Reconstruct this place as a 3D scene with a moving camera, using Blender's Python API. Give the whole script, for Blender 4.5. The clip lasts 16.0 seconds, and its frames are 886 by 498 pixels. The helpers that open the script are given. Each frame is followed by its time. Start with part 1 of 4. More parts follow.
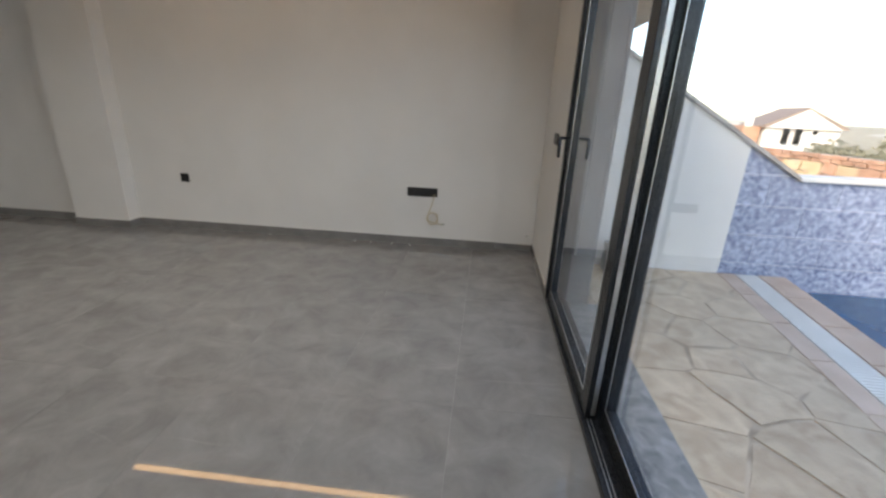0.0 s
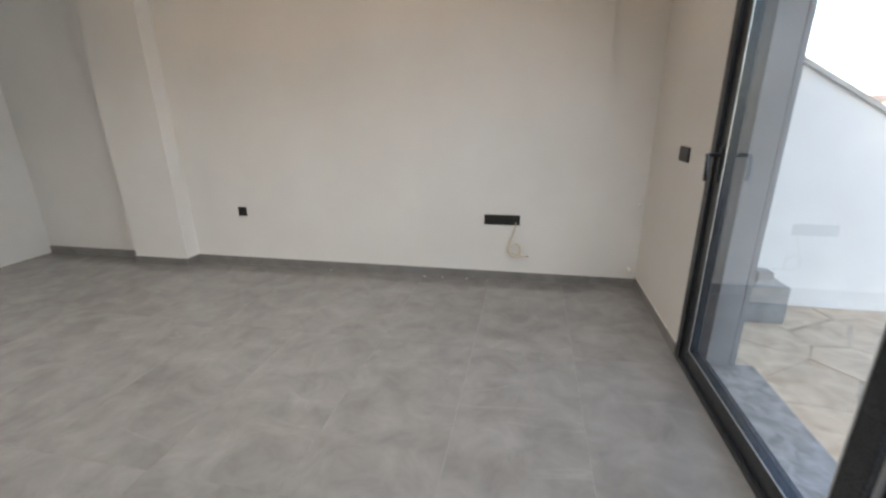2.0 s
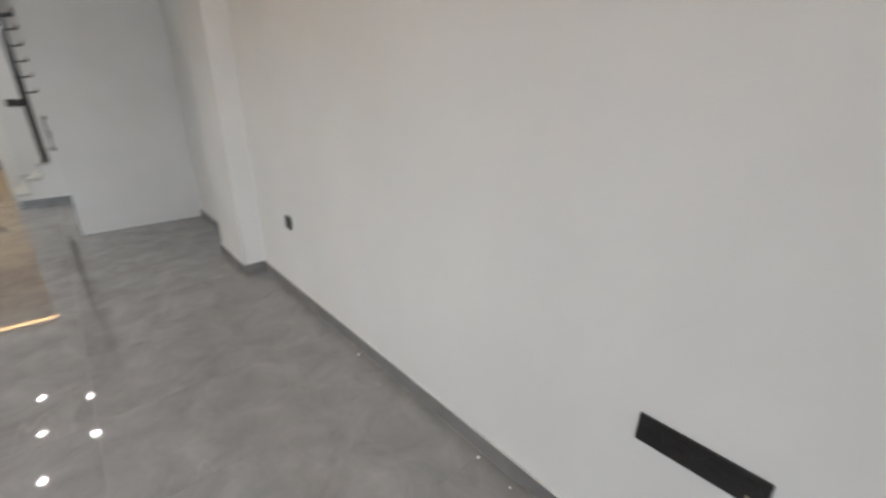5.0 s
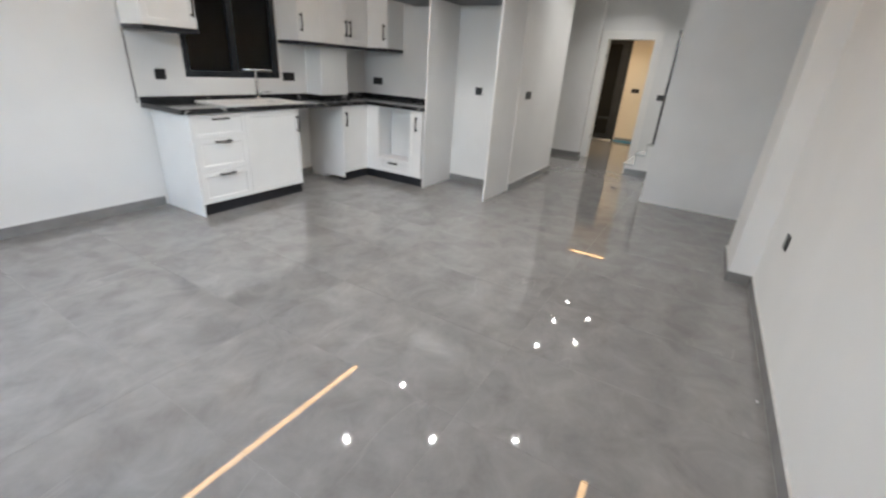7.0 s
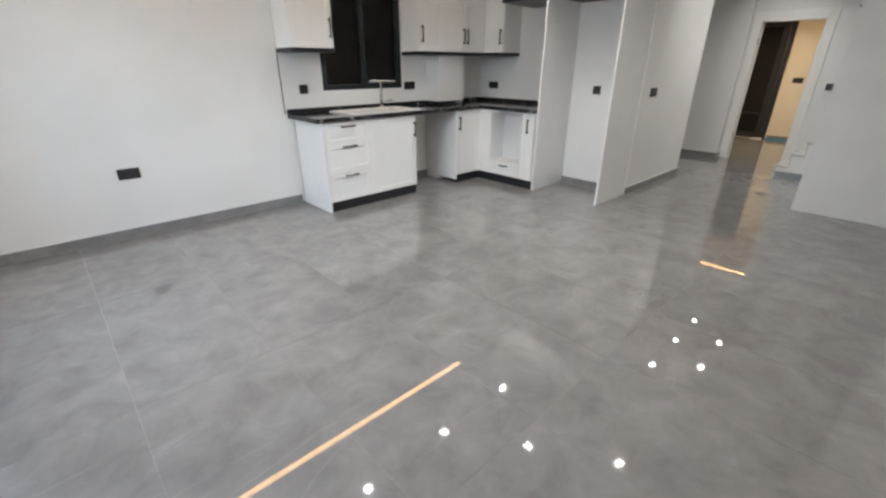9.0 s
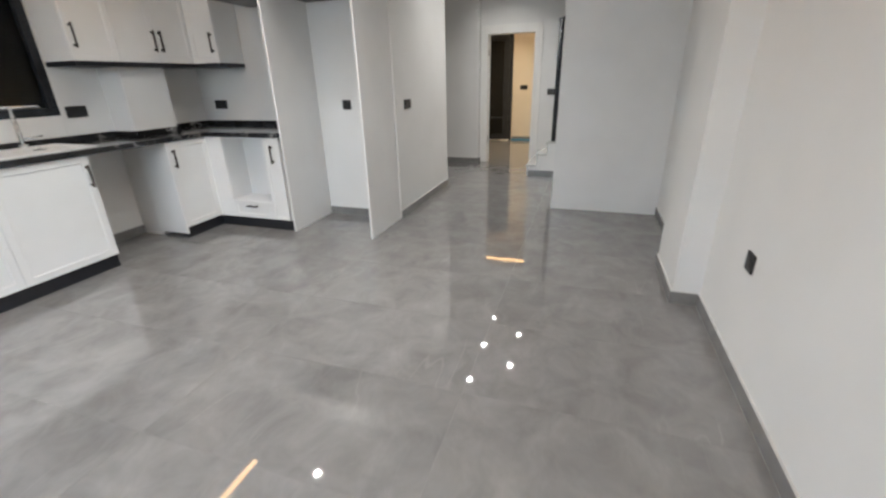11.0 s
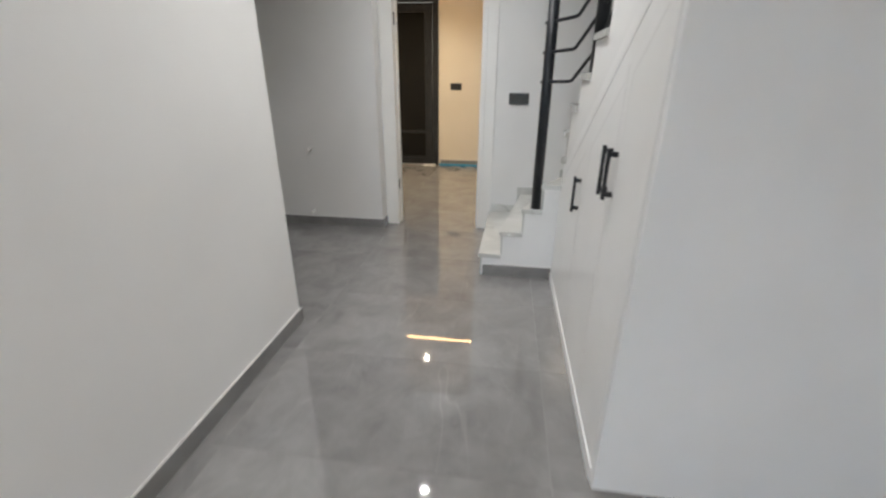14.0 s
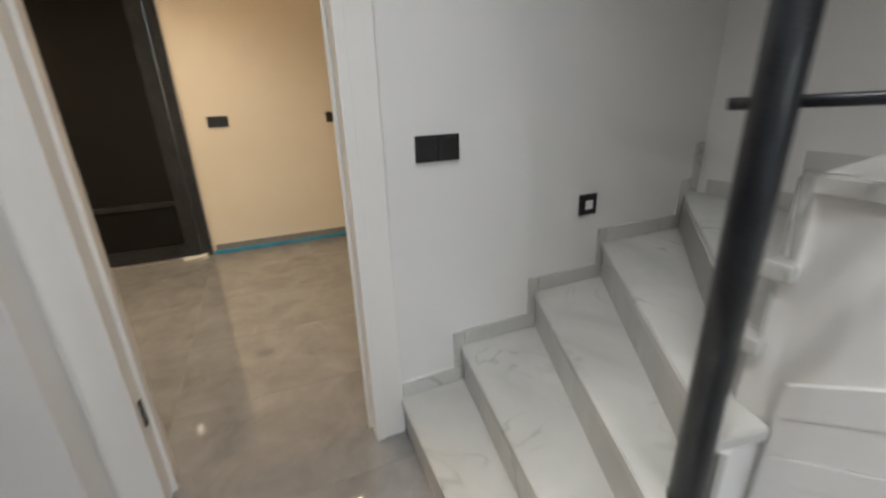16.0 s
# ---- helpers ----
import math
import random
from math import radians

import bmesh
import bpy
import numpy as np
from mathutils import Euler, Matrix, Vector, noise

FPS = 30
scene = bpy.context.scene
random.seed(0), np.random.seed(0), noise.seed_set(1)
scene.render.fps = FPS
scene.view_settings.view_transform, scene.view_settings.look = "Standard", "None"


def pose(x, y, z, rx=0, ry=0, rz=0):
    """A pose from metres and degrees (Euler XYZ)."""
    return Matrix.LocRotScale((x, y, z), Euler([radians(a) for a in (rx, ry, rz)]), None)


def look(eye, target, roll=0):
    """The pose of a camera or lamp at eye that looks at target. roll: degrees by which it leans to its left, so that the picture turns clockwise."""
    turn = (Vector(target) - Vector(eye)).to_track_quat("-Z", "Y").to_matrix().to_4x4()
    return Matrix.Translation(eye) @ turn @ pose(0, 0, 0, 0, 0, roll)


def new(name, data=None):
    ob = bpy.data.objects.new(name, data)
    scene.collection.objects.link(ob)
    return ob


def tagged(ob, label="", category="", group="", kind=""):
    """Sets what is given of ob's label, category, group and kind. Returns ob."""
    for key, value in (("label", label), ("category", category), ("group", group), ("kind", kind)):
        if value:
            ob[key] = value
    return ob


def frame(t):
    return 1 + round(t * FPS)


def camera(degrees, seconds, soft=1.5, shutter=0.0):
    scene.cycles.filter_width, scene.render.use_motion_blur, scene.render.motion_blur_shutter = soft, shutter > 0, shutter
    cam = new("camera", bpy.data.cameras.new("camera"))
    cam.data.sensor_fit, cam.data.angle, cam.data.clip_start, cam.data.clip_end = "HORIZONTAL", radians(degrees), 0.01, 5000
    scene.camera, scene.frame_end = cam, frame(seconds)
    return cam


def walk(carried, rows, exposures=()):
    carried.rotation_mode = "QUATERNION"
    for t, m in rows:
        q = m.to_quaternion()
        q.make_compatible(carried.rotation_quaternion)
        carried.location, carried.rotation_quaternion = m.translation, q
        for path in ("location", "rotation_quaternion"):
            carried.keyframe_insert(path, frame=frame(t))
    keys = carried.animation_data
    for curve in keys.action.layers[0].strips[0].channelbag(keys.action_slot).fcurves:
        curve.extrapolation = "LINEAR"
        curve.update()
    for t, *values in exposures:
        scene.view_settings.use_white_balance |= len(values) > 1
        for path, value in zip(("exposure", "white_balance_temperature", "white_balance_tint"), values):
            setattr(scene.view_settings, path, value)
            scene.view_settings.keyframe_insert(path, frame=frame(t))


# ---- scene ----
cam = camera(93.1, 16.0, soft=2.4, shutter=0.4)
PATH = [
    (0, (0.16, -0.152, 1.357), (-0.01, 1.73, 0.702), 2.5),
    (0.5, (0.03, -0.144, 1.384), (0.002, 1.745, 0.728), 1.7),
    (1, (-0.108, -0.126, 1.394), (-0.188, 1.765, 0.747), 0.7),
    (1.5, (-0.159, 0.04, 1.353), (-0.363, 1.932, 0.738), 1.7),
    (2, (-0.215, 0.392, 1.392), (-0.603, 2.255, 0.777), -0.9),
    (2.5, (-0.28, 0.791, 1.324), (-0.269, 2.59, 0.451), 1.0),
    (3, (-0.3, 1.209, 1.333), (0.045, 2.973, 0.455), 1.0),
    (3.5, (-0.225, 1.689, 1.371), (-0.126, 3.462, 0.45), -0.3),
    (4, (-0.159, 2.132, 1.321), (-0.225, 3.947, 0.483), 0.0),
    (4.5, (-0.143, 2.567, 1.327), (-0.952, 4.26, 0.634), -0.4),
    (5, (-0.273, 2.846, 1.385), (-1.655, 4.093, 0.653), 0.9),
    (7.3, (0.112, 3.298, 1.338), (-1.435, 2.305, 0.543), 4.3),
    (7.5, (0.098, 3.318, 1.34), (-1.444, 2.312, 0.545), 4.3),
    (8, (0.092, 3.37, 1.345), (-1.236, 2.1, 0.552), 0.2),
    (8.2, (0.1, 3.39, 1.347), (-1.133, 2.035, 0.548), 0.2),
    (10.3, (-0.29, 3.236, 1.324), (-1.807, 2.22, 0.511), -2.2),
    (10.5, (-0.405, 3.18, 1.315), (-2.028, 2.38, 0.464), -2.1),
    (11, (-0.862, 3.1, 1.308), (-2.618, 2.505, 0.557), -1.4),
    (11.5, (-1.369, 2.99, 1.281), (-3.116, 2.383, 0.521), -1.4),
    (12, (-1.904, 2.918, 1.273), (-3.65, 2.352, 0.479), -2.3),
    (12.5, (-2.547, 2.837, 1.249), (-4.293, 2.269, 0.455), -1.2),
    (13, (-3.112, 2.747, 1.274), (-4.909, 2.354, 0.49), 0.2),
    (13.5, (-3.709, 2.64, 1.242), (-5.503, 2.221, 0.466), -0.5),
    (14, (-4.287, 2.462, 1.273), (-6.113, 2.2, 0.502), 0.3),
    (14.5, (-4.931, 2.335, 1.266), (-6.782, 2.111, 0.541), -2.5),
    (15, (-5.474, 2.174, 1.289), (-7.326, 2.252, 0.538), -1.6),
    (15.5, (-6.047, 2.107, 1.257), (-7.883, 2.48, 0.557), -3.6),
    (16, (-6.546, 2.016, 1.256), (-8.278, 2.738, 0.566), -1.9),
]
EXPOSURES = [(0.0, 1.98, 6750, 10), (0.4, 1.55, 6750, 10), (1.0, 1.65, 6750, 10), (1.5, 1.78, 6750, 10), (2.1, 2.6, 6750, 10), (2.6, 2.72, 6700, 10), (3.0, 2.27, 6650, 10), (3.5, 2.3, 6700, 10), (4.0, 2.75, 6700, 10), (5.0, 2.6, 6450, 10),
             (7.3, 2.75, 6400, 10), (8.2, 2.7, 6450, 10), (10.4, 2.7, 6500, 10), (11.5, 2.9, 6350, 10), (13.3, 2.88, 6300, 10), (14.1, 3.0, 6250, 10), (15.0, 2.87, 6250, 10), (16.0, 2.87, 6250, 10)]
walk(cam, [(t, look(eye, target, roll)) for t, eye, target, roll in PATH], EXPOSURES)

# ---- world, sun, lamps ----
world = bpy.data.worlds.new("sky")
scene.world = world
world.use_nodes = True
wn = world.node_tree
sky = wn.nodes.new("ShaderNodeTexSky")
sky.sky_type, sky.sun_disc = "NISHITA", False
sky.sun_elevation, sky.sun_rotation = radians(31), radians(220)
sky.air_density, sky.dust_density = 1.0, 1.2
wn.links.new(sky.outputs[0], wn.nodes["Background"].inputs[0])
wn.nodes["Background"].inputs[1].default_value = 0.14
sun = new("sun", bpy.data.lights.new("sun", "SUN"))
sun.data.energy, sun.data.angle, sun.data.color = 1.25, radians(25), (1.0, 0.86, 0.70)
sun.matrix_world = look((0, 0, 30), (12, 14.3, 18.8))

CEIL = 2.64
SPOT_W, STRIP_W = 0.74, 0.50


def area_lamp(name, x, y, z, sx, sy, watts, colour):
    lamp = new(name, bpy.data.lights.new(name, "AREA"))
    lamp.data.shape = "DISK" if sx == sy else "RECTANGLE"
    lamp.data.size = sx
    if sx != sy:
        lamp.data.size_y = sy
    lamp.data.energy, lamp.data.color = watts, colour
    lamp.data.spread = radians(125 if sx == sy else 180)
    lamp.matrix_world = pose(x, y, z)
    return lamp


COOL, WARM, HALLWAY = (1.0, 0.97, 0.93), (1.0, 0.60, 0.26), (1.0, 0.80, 0.55)
SPOTS = [(-7.22, 1.87), (-6.83, 2.36), (-6.39, 1.87), (-5.97, 2.36), (-5.52, 1.87),
         (-3.55, 0.69), (-2.47, 0.69), (-1.40, 0.69), (-3.03, 1.50), (-1.95, 1.50), (-0.87, 1.50),
         (-3.57, 2.31), (-2.47, 2.31), (-1.40, 2.31), (-9.35, 1.50), (-9.45, 0.75)]
STRIPS = [(-3.50, 0.30, -0.12, -0.05), (-3.50, 0.30, 3.105, 3.175),
          (-9.875, -9.825, 1.08, 2.40), (-8.755, -8.705, 1.35, 2.40)]
for px, py in SPOTS:
    area_lamp("spot_light", px, py, CEIL - 0.012, 0.034, 0.034, SPOT_W * (0.84 if -8 < px < -5 else 2.7 if px < -8 else 1.0), HALLWAY if px < -8 else COOL)
for x0, x1, y0, y1 in STRIPS:
    long_side = max(x1 - x0, y1 - y0)
    area_lamp("strip_light", (x0 + x1) / 2, (y0 + y1) / 2, CEIL - 0.006, x1 - x0, y1 - y0, STRIP_W * long_side / 3.8 * (2.2 if x1 < -8 else 1.0), WARM)

# the sky's light in the head of the sliding door's opening
daylight = area_lamp("daylight", 0.664, 1.36, 2.21, 0.14, 2.6, 6.2, (0.90, 0.95, 1.0))
daylight.matrix_world = pose(0.660, 1.36, 2.20, 0, 36, 0)
daylight.data.spread = radians(155)


# ---- materials ----
def material(name, dark, light, rough=0.5, scale=6.0, fine=60.0, bump=0.05, metal=0.0, spread=(0.35, 0.65), rough_var=0.08, per_piece=0.0, detail=6.0, distort=0.0, spec=0.5):
    """Two colours mixed by a coarse noise, a fine grain in gloss and relief."""
    m = bpy.data.materials.new(name)
    m.use_nodes = True
    nt = m.node_tree
    N, L = nt.nodes, nt.links
    bsdf = N["Principled BSDF"]
    bsdf.inputs["Metallic"].default_value = metal
    bsdf.inputs["Specular IOR Level"].default_value = spec
    co = N.new("ShaderNodeTexCoord")
    src = co.outputs["Object"]
    if per_piece:
        info = N.new("ShaderNodeObjectInfo")
        mul = N.new("ShaderNodeMath")
        mul.operation, mul.inputs[1].default_value = "MULTIPLY", 37.0
        L.new(info.outputs["Random"], mul.inputs[0])
        add = N.new("ShaderNodeVectorMath")
        add.operation = "ADD"
        L.new(src, add.inputs[0])
        L.new(mul.outputs[0], add.inputs[1])
        src = add.outputs[0]
    n1 = N.new("ShaderNodeTexNoise")
    n1.inputs["Scale"].default_value, n1.inputs["Detail"].default_value, n1.inputs["Distortion"].default_value = scale, detail, distort
    n2 = N.new("ShaderNodeTexNoise")
    n2.inputs["Scale"].default_value, n2.inputs["Detail"].default_value = fine, 4.0
    L.new(src, n1.inputs["Vector"])
    L.new(src, n2.inputs["Vector"])
    ramp = N.new("ShaderNodeValToRGB")
    ramp.color_ramp.elements[0].position, ramp.color_ramp.elements[1].position = spread
    ramp.color_ramp.elements[0].color, ramp.color_ramp.elements[1].color = (*dark, 1), (*light, 1)
    L.new(n1.outputs["Fac"], ramp.inputs[0])
    out = ramp.outputs[0]
    if per_piece:
        hsv = N.new("ShaderNodeHueSaturation")
        rng = N.new("ShaderNodeMapRange")
        rng.inputs["To Min"].default_value, rng.inputs["To Max"].default_value = 1 - per_piece, 1 + per_piece
        L.new(info.outputs["Random"], rng.inputs["Value"])
        L.new(rng.outputs[0], hsv.inputs["Value"])
        L.new(out, hsv.inputs["Color"])
        out = hsv.outputs[0]
    L.new(out, bsdf.inputs["Base Color"])
    rr = N.new("ShaderNodeMapRange")
    rr.inputs["To Min"].default_value, rr.inputs["To Max"].default_value = max(0.02, rough - rough_var), min(1, rough + rough_var)
    L.new(n2.outputs["Fac"], rr.inputs["Value"])
    L.new(rr.outputs[0], bsdf.inputs["Roughness"])
    if bump:
        b = N.new("ShaderNodeBump")
        b.inputs["Strength"].default_value, b.inputs["Distance"].default_value = bump, 0.01
        L.new(n2.outputs["Fac"], b.inputs["Height"])
        L.new(b.outputs[0], bsdf.inputs["Normal"])
    return m


def veined(name, dark, light, vein, rough, scale=1.6, vein_scale=1.3, width=0.02, per_piece=0.06, amount=0.6):
    """Polished stone: clouds of two tones with thin pale veins."""
    m = material(name, dark, light, rough, scale, 90, 0.0, 0.0, (0.3, 0.7), 0.02, per_piece, 8.0, 0.6)
    nt = m.node_tree
    N, L = nt.nodes, nt.links
    bsdf = N["Principled BSDF"]
    base = bsdf.inputs["Base Color"].links[0].from_socket
    vec = next(n for n in N if n.type == "TEX_NOISE").inputs["Vector"].links[0].from_socket
    n = N.new("ShaderNodeTexNoise")
    n.inputs["Scale"].default_value, n.inputs["Detail"].default_value, n.inputs["Distortion"].default_value = vein_scale, 3.0, 1.4
    L.new(vec, n.inputs["Vector"])
    d = N.new("ShaderNodeMath")
    d.operation, d.inputs[1].default_value = "SUBTRACT", 0.5
    L.new(n.outputs["Fac"], d.inputs[0])
    a = N.new("ShaderNodeMath")
    a.operation = "ABSOLUTE"
    L.new(d.outputs[0], a.inputs[0])
    r = N.new("ShaderNodeMapRange")
    r.inputs["From Max"].default_value, r.inputs["To Min"].default_value, r.inputs["To Max"].default_value = width, amount, 0.0
    L.new(a.outputs[0], r.inputs["Value"])
    gate = N.new("ShaderNodeTexNoise")
    gate.inputs["Scale"].default_value = 4.0
    L.new(vec, gate.inputs["Vector"])
    g = N.new("ShaderNodeMapRange")
    g.inputs["From Min"].default_value, g.inputs["From Max"].default_value = 0.48, 0.62
    L.new(gate.outputs["Fac"], g.inputs["Value"])
    f = N.new("ShaderNodeMath")
    f.operation = "MULTIPLY"
    L.new(r.outputs[0], f.inputs[0])
    L.new(g.outputs[0], f.inputs[1])
    mix = N.new("ShaderNodeMix")
    mix.data_type = "RGBA"
    L.new(f.outputs[0], mix.inputs["Factor"])
    L.new(base, mix.inputs["A"])
    mix.inputs["B"].default_value = (*vein, 1)
    L.new(mix.outputs["Result"], bsdf.inputs["Base Color"])
    return m


def streaked(name, dark, light, streak, rough, scale, per_piece=0.04, amount=0.5, angle=35):
    """Polished porcelain: soft clouds with short pale brushed streaks, all leaning one way."""
    m = material(name, dark, light, rough, scale, 90, 0.0, 0.0, (0.28, 0.72), 0.015, per_piece, 7.0, 0.5)
    nt = m.node_tree
    N, L = nt.nodes, nt.links
    bsdf = N["Principled BSDF"]
    base = bsdf.inputs["Base Color"].links[0].from_socket
    vec = next(n for n in N if n.type == "TEX_NOISE").inputs["Vector"].links[0].from_socket
    next(n for n in N if n.type == "TEX_NOISE").inputs["Roughness"].default_value = 0.64
    turn = N.new("ShaderNodeMapping")
    turn.inputs["Rotation"].default_value, turn.inputs["Scale"].default_value = (0, 0, radians(angle)), (1.0, 2.3, 1.0)
    L.new(vec, turn.inputs["Vector"])
    n = N.new("ShaderNodeTexNoise")
    n.inputs["Scale"].default_value, n.inputs["Detail"].default_value, n.inputs["Roughness"].default_value, n.inputs["Distortion"].default_value = 2.0, 6.0, 0.62, 0.9
    L.new(turn.outputs[0], n.inputs["Vector"])
    r = N.new("ShaderNodeMapRange")
    r.interpolation_type = "SMOOTHSTEP"
    r.inputs["From Min"].default_value, r.inputs["From Max"].default_value, r.inputs["To Max"].default_value = 0.54, 0.80, amount
    L.new(n.outputs["Fac"], r.inputs["Value"])
    mix = N.new("ShaderNodeMix")
    mix.data_type = "RGBA"
    L.new(r.outputs[0], mix.inputs["Factor"])
    L.new(base, mix.inputs["A"])
    mix.inputs["B"].default_value = (*streak, 1)
    L.new(mix.outputs["Result"], bsdf.inputs["Base Color"])
    return m


def broken_veins(m, tone, amount, scale, width, gate_scale, angle):
    """Lays short crooked hairline veins over a finished stone, most of them broken off."""
    nt = m.node_tree
    N, L = nt.nodes, nt.links
    bsdf = N["Principled BSDF"]
    base = bsdf.inputs["Base Color"].links[0].from_socket
    vec = next(n for n in N if n.type == "TEX_NOISE").inputs["Vector"].links[0].from_socket
    n = N.new("ShaderNodeTexNoise")
    n.inputs["Scale"].default_value, n.inputs["Detail"].default_value, n.inputs["Distortion"].default_value = scale, 3.0, 0.35
    turn = N.new("ShaderNodeMapping")
    turn.inputs["Rotation"].default_value, turn.inputs["Scale"].default_value = (0, 0, radians(angle)), (0.45, 2.2, 1.0)
    L.new(vec, turn.inputs["Vector"])
    L.new(turn.outputs[0], n.inputs["Vector"])
    d = N.new("ShaderNodeMath")
    d.operation, d.inputs[1].default_value = "SUBTRACT", 0.52
    L.new(n.outputs["Fac"], d.inputs[0])
    a = N.new("ShaderNodeMath")
    a.operation = "ABSOLUTE"
    L.new(d.outputs[0], a.inputs[0])
    r = N.new("ShaderNodeMapRange")
    r.inputs["From Max"].default_value, r.inputs["To Min"].default_value, r.inputs["To Max"].default_value = width, amount, 0.0
    L.new(a.outputs[0], r.inputs["Value"])
    shift = N.new("ShaderNodeVectorMath")
    shift.operation, shift.inputs[1].default_value = "ADD", (7.3 * scale, 3.1, 5.7)
    L.new(vec, shift.inputs[0])
    gate = N.new("ShaderNodeTexNoise")
    gate.inputs["Scale"].default_value, gate.inputs["Detail"].default_value = gate_scale, 1.0
    L.new(shift.outputs[0], gate.inputs["Vector"])
    g = N.new("ShaderNodeMapRange")
    g.inputs["From Min"].default_value, g.inputs["From Max"].default_value = 0.56, 0.66
    L.new(gate.outputs["Fac"], g.inputs["Value"])
    f = N.new("ShaderNodeMath")
    f.operation = "MULTIPLY"
    L.new(r.outputs[0], f.inputs[0])
    L.new(g.outputs[0], f.inputs[1])
    mix = N.new("ShaderNodeMix")
    mix.data_type = "RGBA"
    L.new(f.outputs[0], mix.inputs["Factor"])
    L.new(base, mix.inputs["A"])
    mix.inputs["B"].default_value = (*tone, 1)
    L.new(mix.outputs["Result"], bsdf.inputs["Base Color"])


def glass(name, tint=(1, 1, 1), rough=0.0):
    m = bpy.data.materials.new(name)
    m.use_nodes = True
    b = m.node_tree.nodes["Principled BSDF"]
    b.inputs["Base Color"].default_value = (*tint, 1)
    b.inputs["Transmission Weight"].default_value = 1.0
    b.inputs["Roughness"].default_value, b.inputs["IOR"].default_value = rough, 1.45
    return m


def glowing(name, colour, strength):
    m = bpy.data.materials.new(name)
    m.use_nodes = True
    b = m.node_tree.nodes["Principled BSDF"]
    b.inputs["Base Color"].default_value = (*colour, 1)
    b.inputs["Emission Color"].default_value = (*colour, 1)
    b.inputs["Emission Strength"].default_value = strength
    return m


PLASTER = material("wall_paint", (0.745, 0.738, 0.722), (0.795, 0.788, 0.772), 0.6, 1.3, 140, 0.10)
CEILING = material("ceiling_paint", (0.78, 0.77, 0.75), (0.83, 0.82, 0.80), 0.7, 1.5, 120, 0.06)
BEIGE = material("cream_wall_paint", (0.73, 0.67, 0.57), (0.78, 0.72, 0.62), 0.6, 1.4, 140, 0.1)
TILE = streaked("polished_grey_porcelain", (0.166, 0.162, 0.158), (0.256, 0.251, 0.245), (0.36, 0.352, 0.342), 0.030, 5.0, 0.03, 0.22)
TILE.node_tree.nodes["Principled BSDF"].inputs["Specular IOR Level"].default_value = 1.0
TILE.node_tree.nodes["Principled BSDF"].inputs["IOR"].default_value = 1.55
broken_veins(TILE, (0.42, 0.408, 0.39), 0.17, 1.1, 0.006, 1.9, 38)
broken_veins(TILE, (0.40, 0.39, 0.375), 0.10, 1.7, 0.006, 2.4, -44)
SKIRT = streaked("grey_skirting_porcelain", (0.18, 0.177, 0.174), (0.265, 0.261, 0.256), (0.36, 0.355, 0.347), 0.2, 4.0, 0.03, 0.5)
GROUT = material("grey_grout", (0.20, 0.196, 0.19), (0.27, 0.265, 0.257), 0.5, 9, 200, 0.2)
WHITECAULK = material("pale_caulk", (0.52, 0.515, 0.50), (0.64, 0.635, 0.62), 0.6, 14, 200, 0.1)
LACQUER = material("white_lacquer", (0.78, 0.775, 0.76), (0.82, 0.815, 0.80), 0.35, 2.5, 90, 0.015)
MELAMINE = material("light_grey_melamine", (0.74, 0.74, 0.735), (0.78, 0.78, 0.775), 0.42, 2.5, 160, 0.03)
DOORWHITE = material("white_door_paint", (0.79, 0.78, 0.75), (0.83, 0.82, 0.79), 0.35, 3, 90, 0.02)
BLACKSTONE = veined("black_veined_stone", (0.010, 0.010, 0.011), (0.024, 0.024, 0.026), (0.42, 0.41, 0.40), 0.12, 2.5, 1.7, 0.012, 0.0, 0.8)
PLINTH = material("black_plinth", (0.012, 0.013, 0.016), (0.020, 0.021, 0.026), 0.35, 5, 90, 0.02)
BLACKPLASTIC = material("black_plastic", (0.012, 0.012, 0.013), (0.02, 0.02, 0.021), 0.32, 8, 200, 0.02)
BLACKMETAL = material("black_powder_coated_metal", (0.012, 0.014, 0.018), (0.022, 0.025, 0.030), 0.30, 12, 250, 0.04, 0.2)
BRONZE = material("dark_brushed_metal", (0.05, 0.045, 0.04), (0.09, 0.08, 0.07), 0.32, 12, 250, 0.04, 0.8)
ANTHRACITE = material("anthracite_aluminium", (0.018, 0.021, 0.026), (0.028, 0.032, 0.038), 0.28, 6, 220, 0.03, 0.3)
ALUMINIUM = material("bare_aluminium", (0.55, 0.55, 0.55), (0.65, 0.65, 0.65), 0.3, 10, 200, 0.03, 0.9)
CHROME = material("chrome", (0.7, 0.7, 0.7), (0.8, 0.8, 0.8), 0.12, 8, 80, 0.0, 1.0, rough_var=0.04)
DARKGLASS = material("smoked_door_glass", (0.012, 0.012, 0.012), (0.013, 0.013, 0.0125), 0.10, 3, 60, 0.0, 0.0, rough_var=0.02, spec=0.12)
SINKWHITE = material("white_composite_sink", (0.68, 0.67, 0.65), (0.74, 0.73, 0.71), 0.3, 9, 260, 0.05)
MARBLE = veined("pale_grey_stair_marble", (0.47, 0.47, 0.445), (0.62, 0.62, 0.59), (0.31, 0.305, 0.28), 0.22, 2.4, 1.9, 0.018, 0.05, 0.55)
STAIRWHITE = material("white_stair_plaster", (0.76, 0.755, 0.74), (0.81, 0.805, 0.79), 0.5, 2, 120, 0.06)
FLAG = material("beige_flagstone", (0.46, 0.34, 0.228), (0.66, 0.525, 0.37), 0.8, 7.0, 45, 0.5, per_piece=0.07, spread=(0.30, 0.70), distort=1.0)
